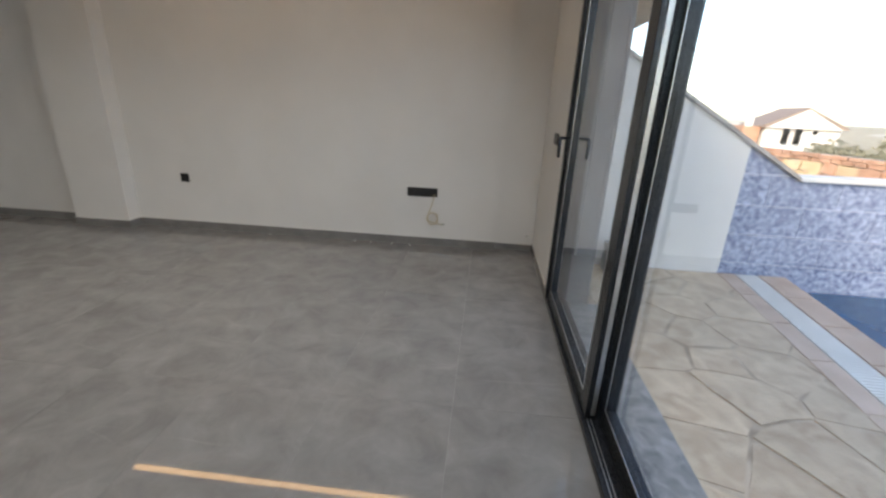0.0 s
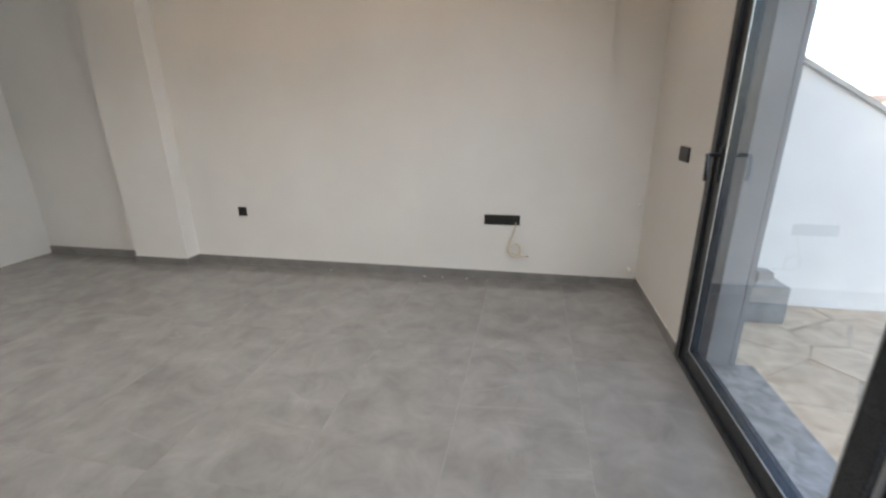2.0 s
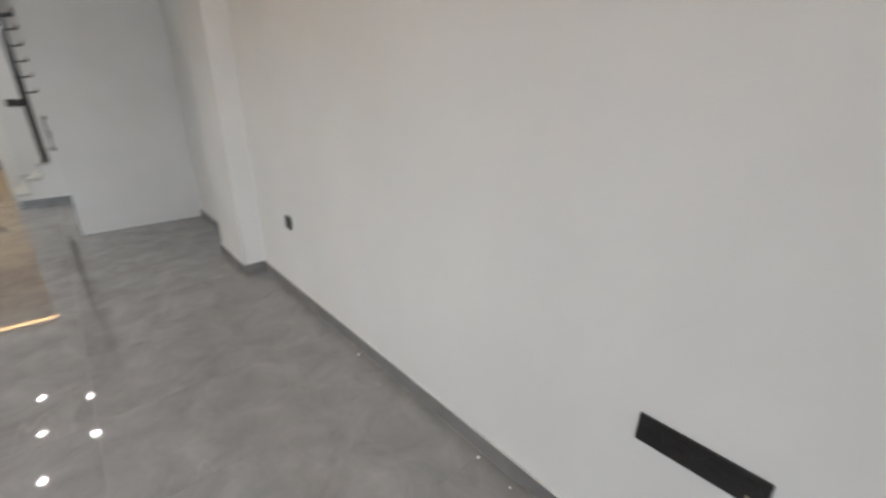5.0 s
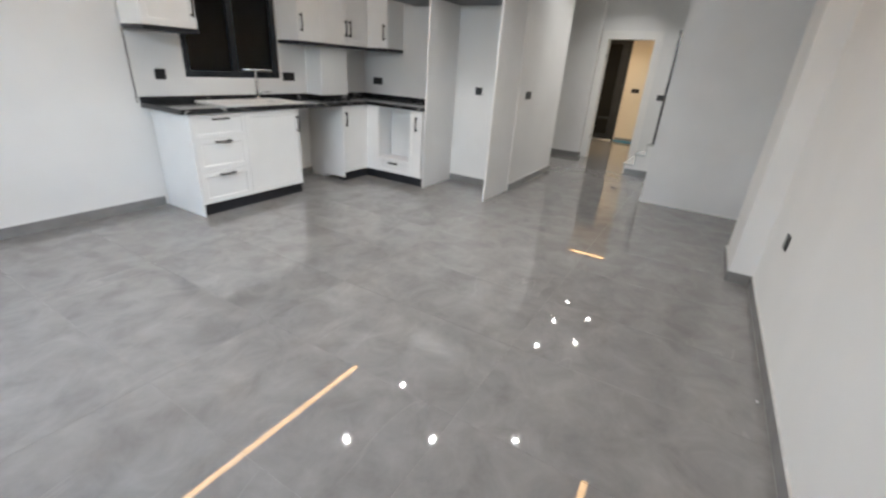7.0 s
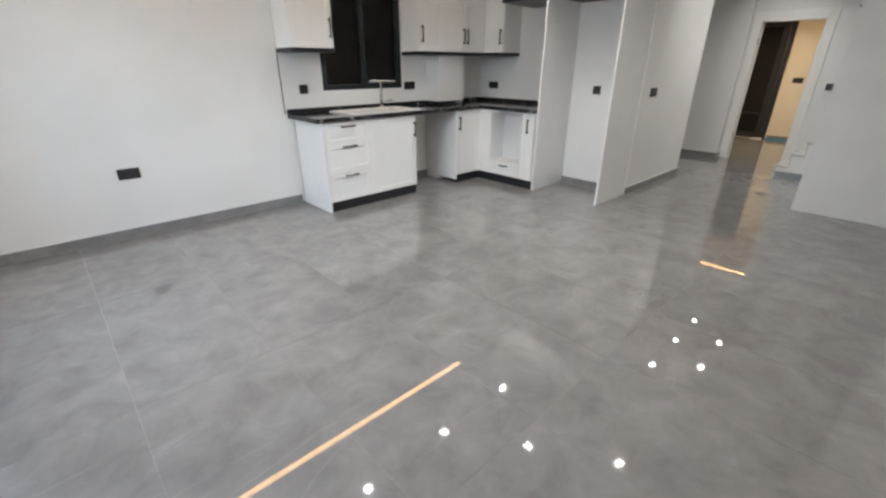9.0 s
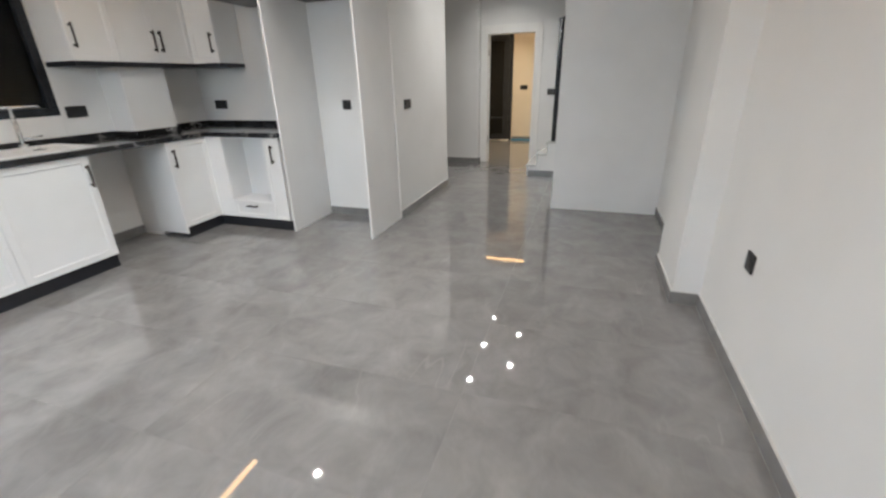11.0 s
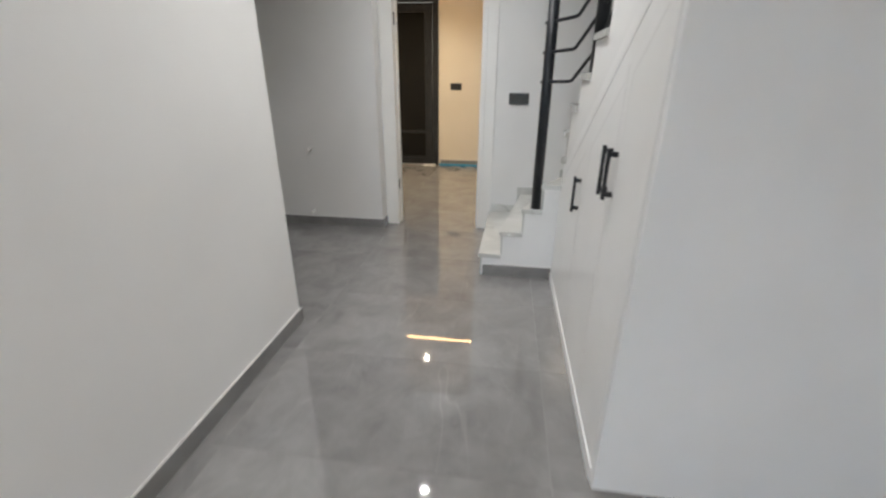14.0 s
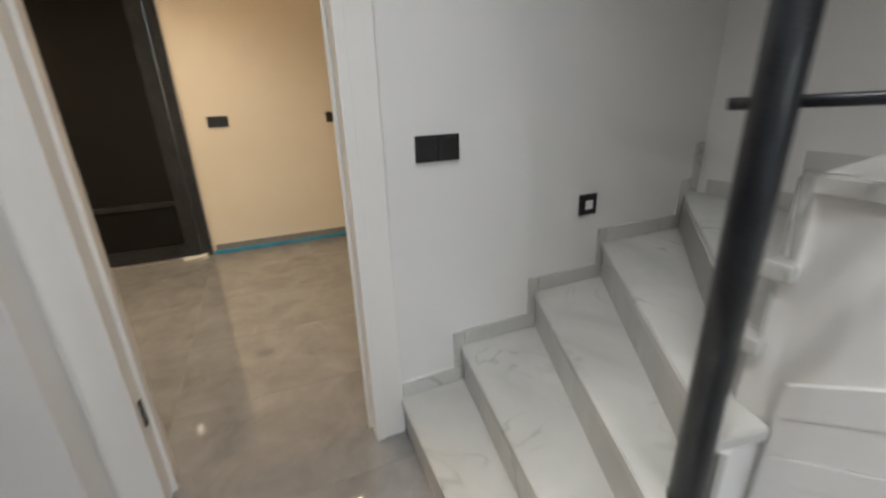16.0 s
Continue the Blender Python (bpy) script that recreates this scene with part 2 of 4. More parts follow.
JOINT = material("grey_stone_mortar", (0.30, 0.27, 0.23), (0.42, 0.38, 0.33), 0.9, 8, 120, 0.5)
PALEJOINT = material("pale_terrace_mortar", (0.33, 0.25, 0.175), (0.56, 0.45, 0.33), 0.9, 5, 120, 0.4, spread=(0.4, 0.6))
SILLSTONE = veined("grey_marble_sill", (0.13, 0.124, 0.116), (0.32, 0.305, 0.285), (0.55, 0.53, 0.51), 0.3, 14, 5.0, 0.05, 0.0, 0.25)
COPING = material("pink_beige_coping", (0.52, 0.38, 0.28), (0.62, 0.47, 0.36), 0.7, 5, 120, 0.3, per_piece=0.06)
GRATING = material("cream_plastic_grating", (0.68, 0.65, 0.58), (0.76, 0.73, 0.66), 0.45, 6, 100, 0.04)
POOLTILE = material("mottled_blue_pool_tile", (0.10, 0.13, 0.23), (0.43, 0.48, 0.60), 0.5, 24, 120, 0.4, per_piece=0.04, spread=(0.34, 0.68), distort=0.5)
POOLGROUT = material("pale_pool_grout", (0.60, 0.63, 0.68), (0.7, 0.72, 0.76), 0.7, 9, 100, 0.2)
RENDERWALL = material("white_outdoor_render", (0.62, 0.60, 0.565), (0.69, 0.67, 0.63), 0.8, 2, 150, 0.25)
CONCRETE = material("grey_weathered_concrete", (0.30, 0.28, 0.25), (0.42, 0.39, 0.35), 0.85, 4, 90, 0.4)
GROUND = material("dry_grass_ground", (0.26, 0.22, 0.14), (0.42, 0.36, 0.25), 0.95, 0.4, 6, 0.4)
REDSTONE = material("reddish_wall_stone", (0.30, 0.16, 0.10), (0.45, 0.27, 0.18), 0.85, 4, 40, 0.5, per_piece=0.2)
TANSTONE = material("tan_wall_stone", (0.42, 0.30, 0.17), (0.55, 0.42, 0.27), 0.85, 4, 40, 0.5, per_piece=0.15)
ROOFTILE = material("brown_roof_tiles", (0.17, 0.125, 0.10), (0.27, 0.21, 0.17), 0.8, 3, 20, 0.4)
# olive leaves, colour lightened to stand for haze over the distance
LEAF = material("dry_olive_foliage_haze_paled", (0.13, 0.13, 0.085), (0.24, 0.225, 0.15), 0.8, 1.5, 12, 0.2)
BARK = material("grey_bark", (0.10, 0.08, 0.06), (0.18, 0.15, 0.11), 0.9, 8, 60, 0.5)
# hills: distance haze is mixed into this pale base colour
HILL = material("haze_paled_hill", (0.46, 0.42, 0.34), (0.58, 0.53, 0.43), 0.95, 0.03, 0.4, 0.0)
CABLE = material("cream_cable_sheath", (0.52, 0.46, 0.33), (0.62, 0.56, 0.42), 0.45, 20, 90, 0.02)
WHITEPLASTIC = material("white_plastic", (0.72, 0.71, 0.68), (0.78, 0.77, 0.74), 0.4, 12, 100, 0.02)
GREYPLASTIC = material("grey_plastic", (0.16, 0.16, 0.16), (0.24, 0.24, 0.235), 0.5, 8, 100, 0.1)
BLUEFILM = material("blue_masking_film", (0.02, 0.22, 0.42), (0.05, 0.32, 0.55), 0.35, 20, 90, 0.3)
CLEARGLASS = glass("clear_window_glass")
TINTED = glass("tinted_window_glass", (0.22, 0.22, 0.22), 0.3)
TINTED.node_tree.nodes["Principled BSDF"].inputs["IOR"].default_value = 1.25
SHUTTER = material("dark_shutter_slats", (0.012, 0.012, 0.013), (0.02, 0.02, 0.02), 0.7, 4, 60, 0.05)
REVEAL = material("grey_reveal_render", (0.17, 0.17, 0.172), (0.23, 0.23, 0.23), 0.6, 3, 120, 0.1)
WATER = material("deep_pool_water", (0.012, 0.06, 0.13), (0.018, 0.085, 0.17), 0.05, 1.2, 5, 0.25, rough_var=0.02)
GLOWCOOL, GLOWWARM = glowing("lamp_diffuser", COOL, 4.0), glowing("strip_diffuser", WARM, 0.6)


# ---- building helpers ----
def thing(name, m, label, category, group="", kind=""):
    ob = new(name)
    ob.matrix_basis = m
    ob.empty_display_size = 0.1
    return tagged(ob, label, category, group, kind)


def finish(bm, name, mat, smooth=False):
    me = bpy.data.meshes.new(name)
    bmesh.ops.recalc_face_normals(bm, faces=bm.faces)
    bm.to_mesh(me)
    bm.free()
    me.materials.append(mat)
    if smooth:
        me.shade_smooth()
    return me


def part(name, bm, mat, parent, label="", smooth=False):
    ob = new(name, finish(bm, name, mat, smooth))
    ob.parent = parent
    return tagged(ob, label)


def solid(name, bm, mat, label, category, kind="structure", group=""):
    return tagged(new(name, finish(bm, name, mat)), label, category, group, kind)


def box(x0, x1, y0, y1, z0, z1, bevel=0.0, bm=None):
    bm = bm or bmesh.new()
    vs = bmesh.ops.create_cube(bm, size=1)["verts"]
    for v in vs:
        v.co = Vector(((x0 + x1) / 2 + v.co.x * (x1 - x0), (y0 + y1) / 2 + v.co.y * (y1 - y0), (z0 + z1) / 2 + v.co.z * (z1 - z0)))
    if bevel:
        es = {e for v in vs for e in v.link_edges}
        bmesh.ops.bevel(bm, geom=list(es), offset=bevel, segments=2, affect="EDGES", profile=0.6)
    return bm


def prism(poly, z0, z1, bm=None, bevel=0.0):
    """A flat polygon in x and y, drawn up from z0 to z1."""
    bm = bm or bmesh.new()
    lo, hi = [bm.verts.new((x, y, z0)) for x, y in poly], [bm.verts.new((x, y, z1)) for x, y in poly]
    n = len(poly)
    bm.faces.new(hi)
    bm.faces.new(lo[::-1])
    for i in range(n):
        bm.faces.new((lo[i], lo[(i + 1) % n], hi[(i + 1) % n], hi[i]))
    if bevel:
        bmesh.ops.bevel(bm, geom=[e for e in bm.edges if all(v in hi for v in e.verts)], offset=bevel, segments=2, affect="EDGES")
    return bm


def prism_y(poly, y0, y1, bm=None):
    """A flat polygon in x and z, drawn from y0 to y1."""
    bm = prism(poly, 0, 1, bm)
    for v in bm.verts:
        v.co = Vector((v.co.x, y0 + v.co.z * (y1 - y0), v.co.y))
    return bm


def tube(points, r, bm=None, n=10):
    """A round bar along a row of points."""
    bm = bm or bmesh.new()
    pts = [Vector(p) for p in points]
    rings = []
    side = None
    for i, p in enumerate(pts):
        d = (pts[min(i + 1, len(pts) - 1)] - pts[max(i - 1, 0)]).normalized()
        if side is None:
            side = d.orthogonal().normalized()
        side = (side - d * side.dot(d)).normalized()
        up = d.cross(side)
        rings.append([bm.verts.new(p + r * (math.cos(6.2832 * k / n) * side + math.sin(6.2832 * k / n) * up)) for k in range(n)])
    for a, b in zip(rings, rings[1:]):
        for k in range(n):
            bm.faces.new((a[k], a[(k + 1) % n], b[(k + 1) % n], b[k]))
    bm.faces.new(rings[0][::-1])
    bm.faces.new(rings[-1])
    return bm


def disc(x, y, z0, z1, r, n=24, bm=None):
    return tube([(x, y, z0), (x, y, z1)], r, bm, n)


def inset_panel(x0, x1, z0, z1, thick, rail, deep, y=0.0):
    """A cabinet front with a frame and a recessed field with sloping edges; its face looks to -y."""
    bm = box(x0, x1, y, y + thick, z0, z1, 0.0)
    bmesh.ops.recalc_face_normals(bm, faces=bm.faces)
    f = min(bm.faces, key=lambda q: q.calc_center_median().y)
    bmesh.ops.inset_region(bm, faces=[f], thickness=rail, depth=0.0)
    bmesh.ops.inset_region(bm, faces=[f], thickness=deep * 1.4, depth=-deep)
    return bm


def bar_handle(length, upright):
    """Square bar on two posts, about its own centre; stands out to -y."""
    h, bm = length / 2, bmesh.new()
    if upright:
        box(-0.006, 0.006, -0.034, -0.022, -h, h, 0.002, bm)
        for s in (-1, 1):
            box(-0.007, 0.007, -0.030, 0.0, s * (h - 0.018) - 0.008, s * (h - 0.018) + 0.008, 0.0015, bm)
    else:
        box(-h, h, -0.034, -0.022, -0.006, 0.006, 0.002, bm)
        for s in (-1, 1):
            box(s * (h - 0.018) - 0.008, s * (h - 0.018) + 0.008, -0.030, 0.0, -0.007, 0.007, 0.0015, bm)
    return bm


def shifted(bm, x, y, z):
    bmesh.ops.translate(bm, verts=bm.verts, vec=(x, y, z))
    return bm


# ---- structure ----
def wall(name, x0, x1, y0, y1, z0=-0.05, z1=CEIL, mat=PLASTER, label="white painted plaster wall"):
    return solid(name, box(x0, x1, y0, y1, z0, z1), mat, label, "wall")


SOUTH, NORTH, EAST = -0.85, 3.84, 0.685
wall("wall_north", -8.02, 0.315, NORTH, 4.08)
wall("wall_north_recess", 0.315, 0.69, NORTH + 0.045, 4.08)
wall("wall_north_pillar", -4.05, -3.45, 3.69, NORTH, label="white plastered pillar standing out of the wall")
wall("wall_east_north", EAST, 0.975, 2.79, 4.08, label="white plaster wall beside the sliding door")
wall("wall_east_south", EAST, 0.975, -1.05, -0.075)
wall("wall_east_lintel", EAST, 0.975, -0.075, 2.79, 2.30, CEIL, label="white plaster lintel above the sliding door")
W0, W1, WZ0, WZ1 = -3.21, -2.19, 1.11, 2.25
wall("wall_south_east", W1, 0.69, -1.07, SOUTH)
wall("wall_south_west", -4.80, W0, -1.07, SOUTH)
wall("wall_south_sill", W0, W1, -1.07, SOUTH, -0.05, WZ0)
wall("wall_south_head", W0, W1, -1.07, SOUTH, WZ1, CEIL)
wall("wall_kitchen_west", -4.80, -4.60, SOUTH, 1.20)
wall("wall_kitchen_shaft", -4.00, -3.585, SOUTH, -0.60, label="white boxed-in pipe shaft behind the worktop")
wall("wall_partition", -6.15, -4.60, 1.20, 1.40)
wall("wall_hall_east", -6.15, -6.00, SOUTH, 1.20)
wall("wall_hall_south", -7.95, -6.00, -1.07, SOUTH)
wall("wall_hall_west", -7.97, -7.71, SOUTH, 1.43)
wall("wall_door_right", -7.97, -7.85, 2.28, NORTH)
wall("wall_door_left", -7.97, -7.85, 1.43, 1.525)
wall("wall_door_head", -7.97, -7.85, 1.525, 2.28, 1.95, CEIL)
wall("wall_stair_end", -5.36, -5.33, 2.815, NORTH, -0.05, CEIL, MELAMINE, "smooth white panel closing the end of the staircase")
wall("wall_entry_west", -10.87, -10.55, 1.49, 3.35, mat=BEIGE, label="cream painted plaster wall of the entrance")
wall("wall_entry_west_south", -10.87, -10.55, 0.20, 0.46, mat=BEIGE, label="cream painted plaster wall of the entrance")
wall("wall_entry_head", -10.87, -10.55, 0.46, 1.49, 2.22, CEIL, BEIGE, "cream painted plaster wall of the entrance")
wall("wall_entry_south", -10.87, -7.97, 0.05, 0.25, mat=BEIGE, label="cream painted plaster wall of the entrance")
wall("wall_entry_north", -10.87, -7.97, 3.30, 3.50, mat=BEIGE, label="cream painted plaster wall of the entrance")

# ceilings, with the stairwell left open
def ceiling(name, x0, x1, y0, y1, z=CEIL):
    return solid(name, box(x0, x1, y0, y1, z, z + 0.15), CEILING, "white painted ceiling with recessed lamps", "ceiling")


ceiling("ceiling", -5.33, 1.05, -1.07, 4.08)
ceiling("ceiling_hall", -7.97, -5.33, -1.07, 2.35)
ceiling("ceiling_stair_edge", -6.90, -5.33, 2.35, 2.80)
ceiling("ceiling_entry", -10.87, -7.97, 0.05, 3.50)
ceiling("ceiling_stairwell", -8.02, -5.20, 2.2, 4.08, 5.1)
wall("wall_stairwell_north", -8.02, -5.20, NORTH, 4.08, CEIL, 5.1)
wall("wall_stairwell_west", -7.97, -7.85, 2.20, NORTH, CEIL, 5.1)
wall("wall_stairwell_east", -5.36, -5.20, 2.20, NORTH, CEIL + 0.15, 5.1)
wall("wall_stairwell_south", -7.85, -5.36, 2.20, 2.35, CEIL + 0.15, 5.1)

floor = solid("floor", box(-10.87, 0.72, -0.90, 3.90, -0.12, -0.0012), GROUT, "polished grey porcelain tiled floor with pale veins", "floor")


# skirting boards of grey porcelain: each run is a low board with a thin pale grout line on top
def skirting(x0, x1, y0, y1, high=0.08):
    bm = box(x0, x1, y0, y1, 0.001, high, 0.0025)
    board = solid("baseboard", bm, SKIRT, "grey porcelain skirting board along the wall", "baseboard")
    part("grout_line", box(x0 - 0.001, x1 + 0.001, y0 - 0.001, y1 + 0.001, 0.0005, 0.003), GROUT, board)
    bm = box(x0 + 0.001, x1 - 0.001, y0 + 0.001, y1 - 0.001, high - 0.001, high + 0.0025)
    part("caulk_line", bm, WHITECAULK, board, "thin pale caulk line")
    return board


K = 0.012
skirting(-3.45, 0.315, NORTH - K, NORTH)
skirting(0.318, EAST, NORTH + 0.045 - K, NORTH + 0.045, 0.062)
skirting(-5.33, -4.05, NORTH - K, NORTH)
skirting(-4.05 - K, -3.45 + K, 3.69 - K, 3.69)
skirting(-3.45, -3.45 + K, 3.69, NORTH - K)
skirting(-4.05 - K, -4.05, 3.69, NORTH - K)
skirting(EAST - K, EAST, 2.80, NORTH + 0.045 - K)
skirting(EAST - K, EAST, SOUTH, -0.08)
skirting(-1.81, EAST - K, SOUTH, SOUTH + K)
skirting(-3.585, -2.96, SOUTH, SOUTH + K)
skirting(-4.60, -4.60 + K, 0.59, 1.37)
skirting(-6.15, -4.61, 1.40, 1.40 + K)
skirting(-6.15 - K, -6.15, SOUTH, 1.40 + K)
skirting(-7.71, -7.71 + K, SOUTH, 1.43 + K)
skirting(-7.83, -7.71, 1.43, 1.43 + K)
skirting(-6.90, -6.90 + K, 2.36, 2.826)
skirting(-10.55, -10.55 + K, 1.52, 3.30)
skirting(-10.55 + K, -7.97, 3.30 - K, 3.30)

# ---- sliding glass door ----
def rect_frame(y0, y1, z0, z1, w, x0, x1, low=None):
    """A frame of four mitred-looking bars round an opening in a wall across x."""
    bm = bmesh.new()
    low = low or w
    box(x0, x1, y0, y0 + w, z0, z1, 0.003, bm)
    box(x0, x1, y1 - w, y1, z0, z1, 0.003, bm)
    box(x0 + 0.001, x1 - 0.001, y0 + w, y1 - w, z0, z0 + low, 0.003, bm)
    box(x0 + 0.001, x1 - 0.001, y0 + w, y1 - w, z1 - w, z1, 0.003, bm)
    return bm


slider = thing("door_1", pose(0, 0, 0), "closed anthracite aluminium sliding glass door to the terrace", "sliding door", kind="structure")
part("door_frame", rect_frame(-0.075, 2.79, 0.0, 2.30, 0.055, 0.675, 0.83, 0.035), ANTHRACITE, slider)
for k, (y0, y1, xs) in enumerate(((1.455, 2.735, 0.690), (-0.02, 1.50, 0.755))):
    sash = part("sash", rect_frame(y0, y1, 0.036, 2.244, 0.095, xs, xs + 0.055), ANTHRACITE, slider)
    pane = part("pane", box(xs + 0.022, xs + 0.030, y0 + 0.09, y1 - 0.09, 0.125, 2.155), CLEARGLASS, sash, "clear glass pane")
    pane.visible_shadow = False
    bm = bmesh.new()
    box(xs - 0.001, xs + 0.002, y0 + 0.088, y0 + 0.095, 0.131, 2.149, 0, bm)
    box(xs - 0.001, xs + 0.002, y1 - 0.095, y1 - 0.088, 0.131, 2.149, 0, bm)
    box(xs - 0.001, xs + 0.002, y0 + 0.088, y1 - 0.088, 0.124, 0.131, 0, bm)
    part("glazing_bead", bm, ALUMINIUM, sash, "thin bare aluminium bead round the pane")
bm = bmesh.new()
for xs in (0.700, 0.716, 0.768, 0.786):
    box(xs, xs + 0.004, -0.02, 2.735, 0.0352, 0.0385, 0, bm)
part("track", bm, ALUMINIUM, slider, "thin bright sliding track")
part("interlock_strip", box(0.712, 0.732, 1.451, 1.4546, 0.06, 2.22, 0.001), ALUMINIUM, slider, "bare aluminium strip where the sashes meet")
bm = box(0.680, 0.690, 2.672, 2.700, 1.05, 1.22, 0.003)
plate = part("lock_plate", bm, BLACKMETAL, slider)
bm = tube([(0.680, 2.686, 1.18), (0.635, 2.686, 1.18), (0.625, 2.68, 1.18), (0.622, 2.66, 1.175), (0.622, 2.655, 1.10), (0.624, 2.655, 1.06)], 0.010)
part("handle", bm, BLACKMETAL, plate, "black lever handle pointing down", True)
part("reveal_lining", box(0.831, 0.968, 2.772, 2.789, -0.014, 2.30, 0.001), REVEAL, slider, "grey lining of the outer reveal")
part("corner_trim", box(0.969, 0.997, 2.770, 2.79, -0.014, 2.30, 0.002), REVEAL, slider, "grey corner strip of the outer reveal")
part("door_sill", box(0.83, 1.10, -0.15, 2.79, -0.10, -0.015, 0.004), SILLSTONE, slider, "grey-blue marble sill outside the sliding door")

# ---- kitchen window ----
win = thing("window_1", pose(0, 0, 0), "closed anthracite kitchen window with lowered dark shutter", "window", kind="structure")
bm = bmesh.new()
for a in (box(W0, W0 + 0.06, -0.93, -0.845, WZ0, WZ1, 0.003, bm), box(W1 - 0.06, W1, -0.93, -0.845, WZ0, WZ1, 0.003, bm),
          box(W0 + 0.06, W1 - 0.06, -0.929, -0.846, WZ0, WZ0 + 0.06, 0.003, bm), box(W0 + 0.06, W1 - 0.06, -0.929, -0.846, WZ1 - 0.06, WZ1, 0.003, bm),
          box(-2.735, -2.665, -0.928, -0.847, WZ0 + 0.06, WZ1 - 0.06, 0.003, bm)):
    pass
part("window_frame", bm, ANTHRACITE, win)
for x0, x1 in ((W0 + 0.055, -2.73), (-2.67, W1 - 0.055)):
    part("pane", box(x0, x1, -0.895, -0.885, WZ0 + 0.055, WZ1 - 0.055), TINTED, win, "glass pane")
shutter = thing("roller_shutter", pose(0, 0, WZ0), "lowered dark grey roller shutter behind the kitchen window", "shutter")
slat_me = finish(prism_y([(W0 + 0.01, 0.0), (W1 - 0.01, 0.0), (W1 - 0.01, 0.0535), (W0 + 0.01, 0.0535)], -0.992, -0.98), "slat", SHUTTER)
for k in range(21):
    ob = new("slat", slat_me)
    ob.parent, ob.location = shutter, (0, 0, 0.002 + 0.054 * k)

# ---- inner door frame ----
frame_door = thing("door_2", pose(0, 0, 0), "white painted door frame, its leaf swung away out of sight", "door frame", kind="structure")
bm = bmesh.new()
box(-8.00, -7.83, 1.52, 1.55, 0, 1.955, 0.003, bm)
box(-8.00, -7.83, 2.25, 2.285, 0, 1.955, 0.003, bm)
box(-8.00, -7.83, 1.55, 2.25, 1.92, 1.955, 0.003, bm)
part("jamb", bm, DOORWHITE, frame_door)
bm = bmesh.new()
box(-7.93, -7.91, 1.55, 1.562, 0, 1.92, 0.002, bm)
box(-7.93, -7.91, 2.238, 2.25, 0, 1.92, 0.002, bm)
part("door_stop", bm, DOORWHITE, frame_door)
for side in (-7.856, -7.99):
    for y0, y1, z0, z1 in ((1.445, 1.523, 0, 2.04), (2.282, 2.365, 0, 2.04), (1.523, 2.282, 1.952, 2.04)):
        part("architrave", box(side, side + 0.022, y0, y1, z0, z1, 0.004), DOORWHITE, frame_door)
for z in (0.32, 1.62):
    part("hinge", box(-7.885, -7.865, 1.549, 1.556, z, z + 0.09, 0.002), BLACKMETAL, frame_door, "black hinge plate")

# ---- entrance door ----
front = thing("door_3", pose(-10.55, 0, 0), "closed dark anthracite entrance door with smoked glass", "entrance door", kind="structure")
bm = bmesh.new()
box(-0.06, 0.03, 1.41, 1.487, 0.0, 2.22, 0.004, bm)
box(-0.06, 0.03, 0.463, 0.54, 0.0, 2.22, 0.004, bm)
box(-0.06, 0.029, 0.54, 1.41, 2.14, 2.22, 0.004, bm)
part("door_frame", bm, ANTHRACITE, front)
leaf = part("leaf", rect_frame(0.545, 1.405, 0.012, 2.135, 0.11, -0.045, 0.012), ANTHRACITE, front)
part("crossbar", box(-0.04, 0.010, 0.655, 1.295, 0.46, 0.50, 0.003), ANTHRACITE, leaf)
part("pane", box(-0.02, -0.008, 0.65, 1.30, 0.50, 2.03), DARKGLASS, leaf, "smoked glass pane")
part("lower_panel", box(-0.02, -0.006, 0.65, 1.30, 0.12, 0.46), DARKGLASS, leaf)
part("handle", tube([(0.012, 0.62, 1.02), (0.06, 0.62, 1.02), (0.062, 0.66, 1.02), (0.062, 0.75, 1.02)], 0.010), BLACKMETAL, leaf, "black lever handle", True)
part("threshold", box(-0.08, 0.035, 0.545, 1.405, 0.0005, 0.012, 0.003), ALUMINIUM, front)
tape = solid("masking_film", box(-10.535, -10.520, 1.50, 3.28, 0.001, 0.028, 0.002), BLUEFILM, "blue masking film along the foot of the skirting", "film", "thing")
tape["kind"] = "thing"
wedge = thing("door_wedge", pose(-10.48, 1.36, 0.0), "small white plastic packet lying by the entrance door", "packet")
part("body", box(-0.03, 0.03, -0.09, 0.09, 0.0, 0.022, 0.006), WHITEPLASTIC, wedge)
part("flap", box(-0.031, 0.031, 0.05, 0.092, 0.0215, 0.026, 0.002), WHITEPLASTIC, wedge)

# ---- kitchen ----
# local frame of a unit: x to the viewer's right, y into the depth, front at y = 0
def front_y(x, y, z=0.0):
    return pose(x, y, z, 0, 0, 180)


def front_x(x, y, z=0.0):
    return pose(x, y, z, 0, 0, 90)


def add_front(unit, name, x0, x1, z0, z1, handle=None, upright=True, length=0.16, rail=0.065, metal=BRONZE):
    f = part(name, inset_panel(x0 + 0.0015, x1 - 0.0015, z0 + 0.0015, z1 - 0.0015, 0.02, rail, 0.006, -0.021), LACQUER, unit)
    if handle:
        part("handle", shifted(bar_handle(length, upright), handle[0], -0.021, handle[1]), metal, f, "dark metal bar handle")
    return f


def carcass(w, z0, z1, depth, mat=LACQUER):
    return box(0, w, 0, depth, z0, z1, 0.001)


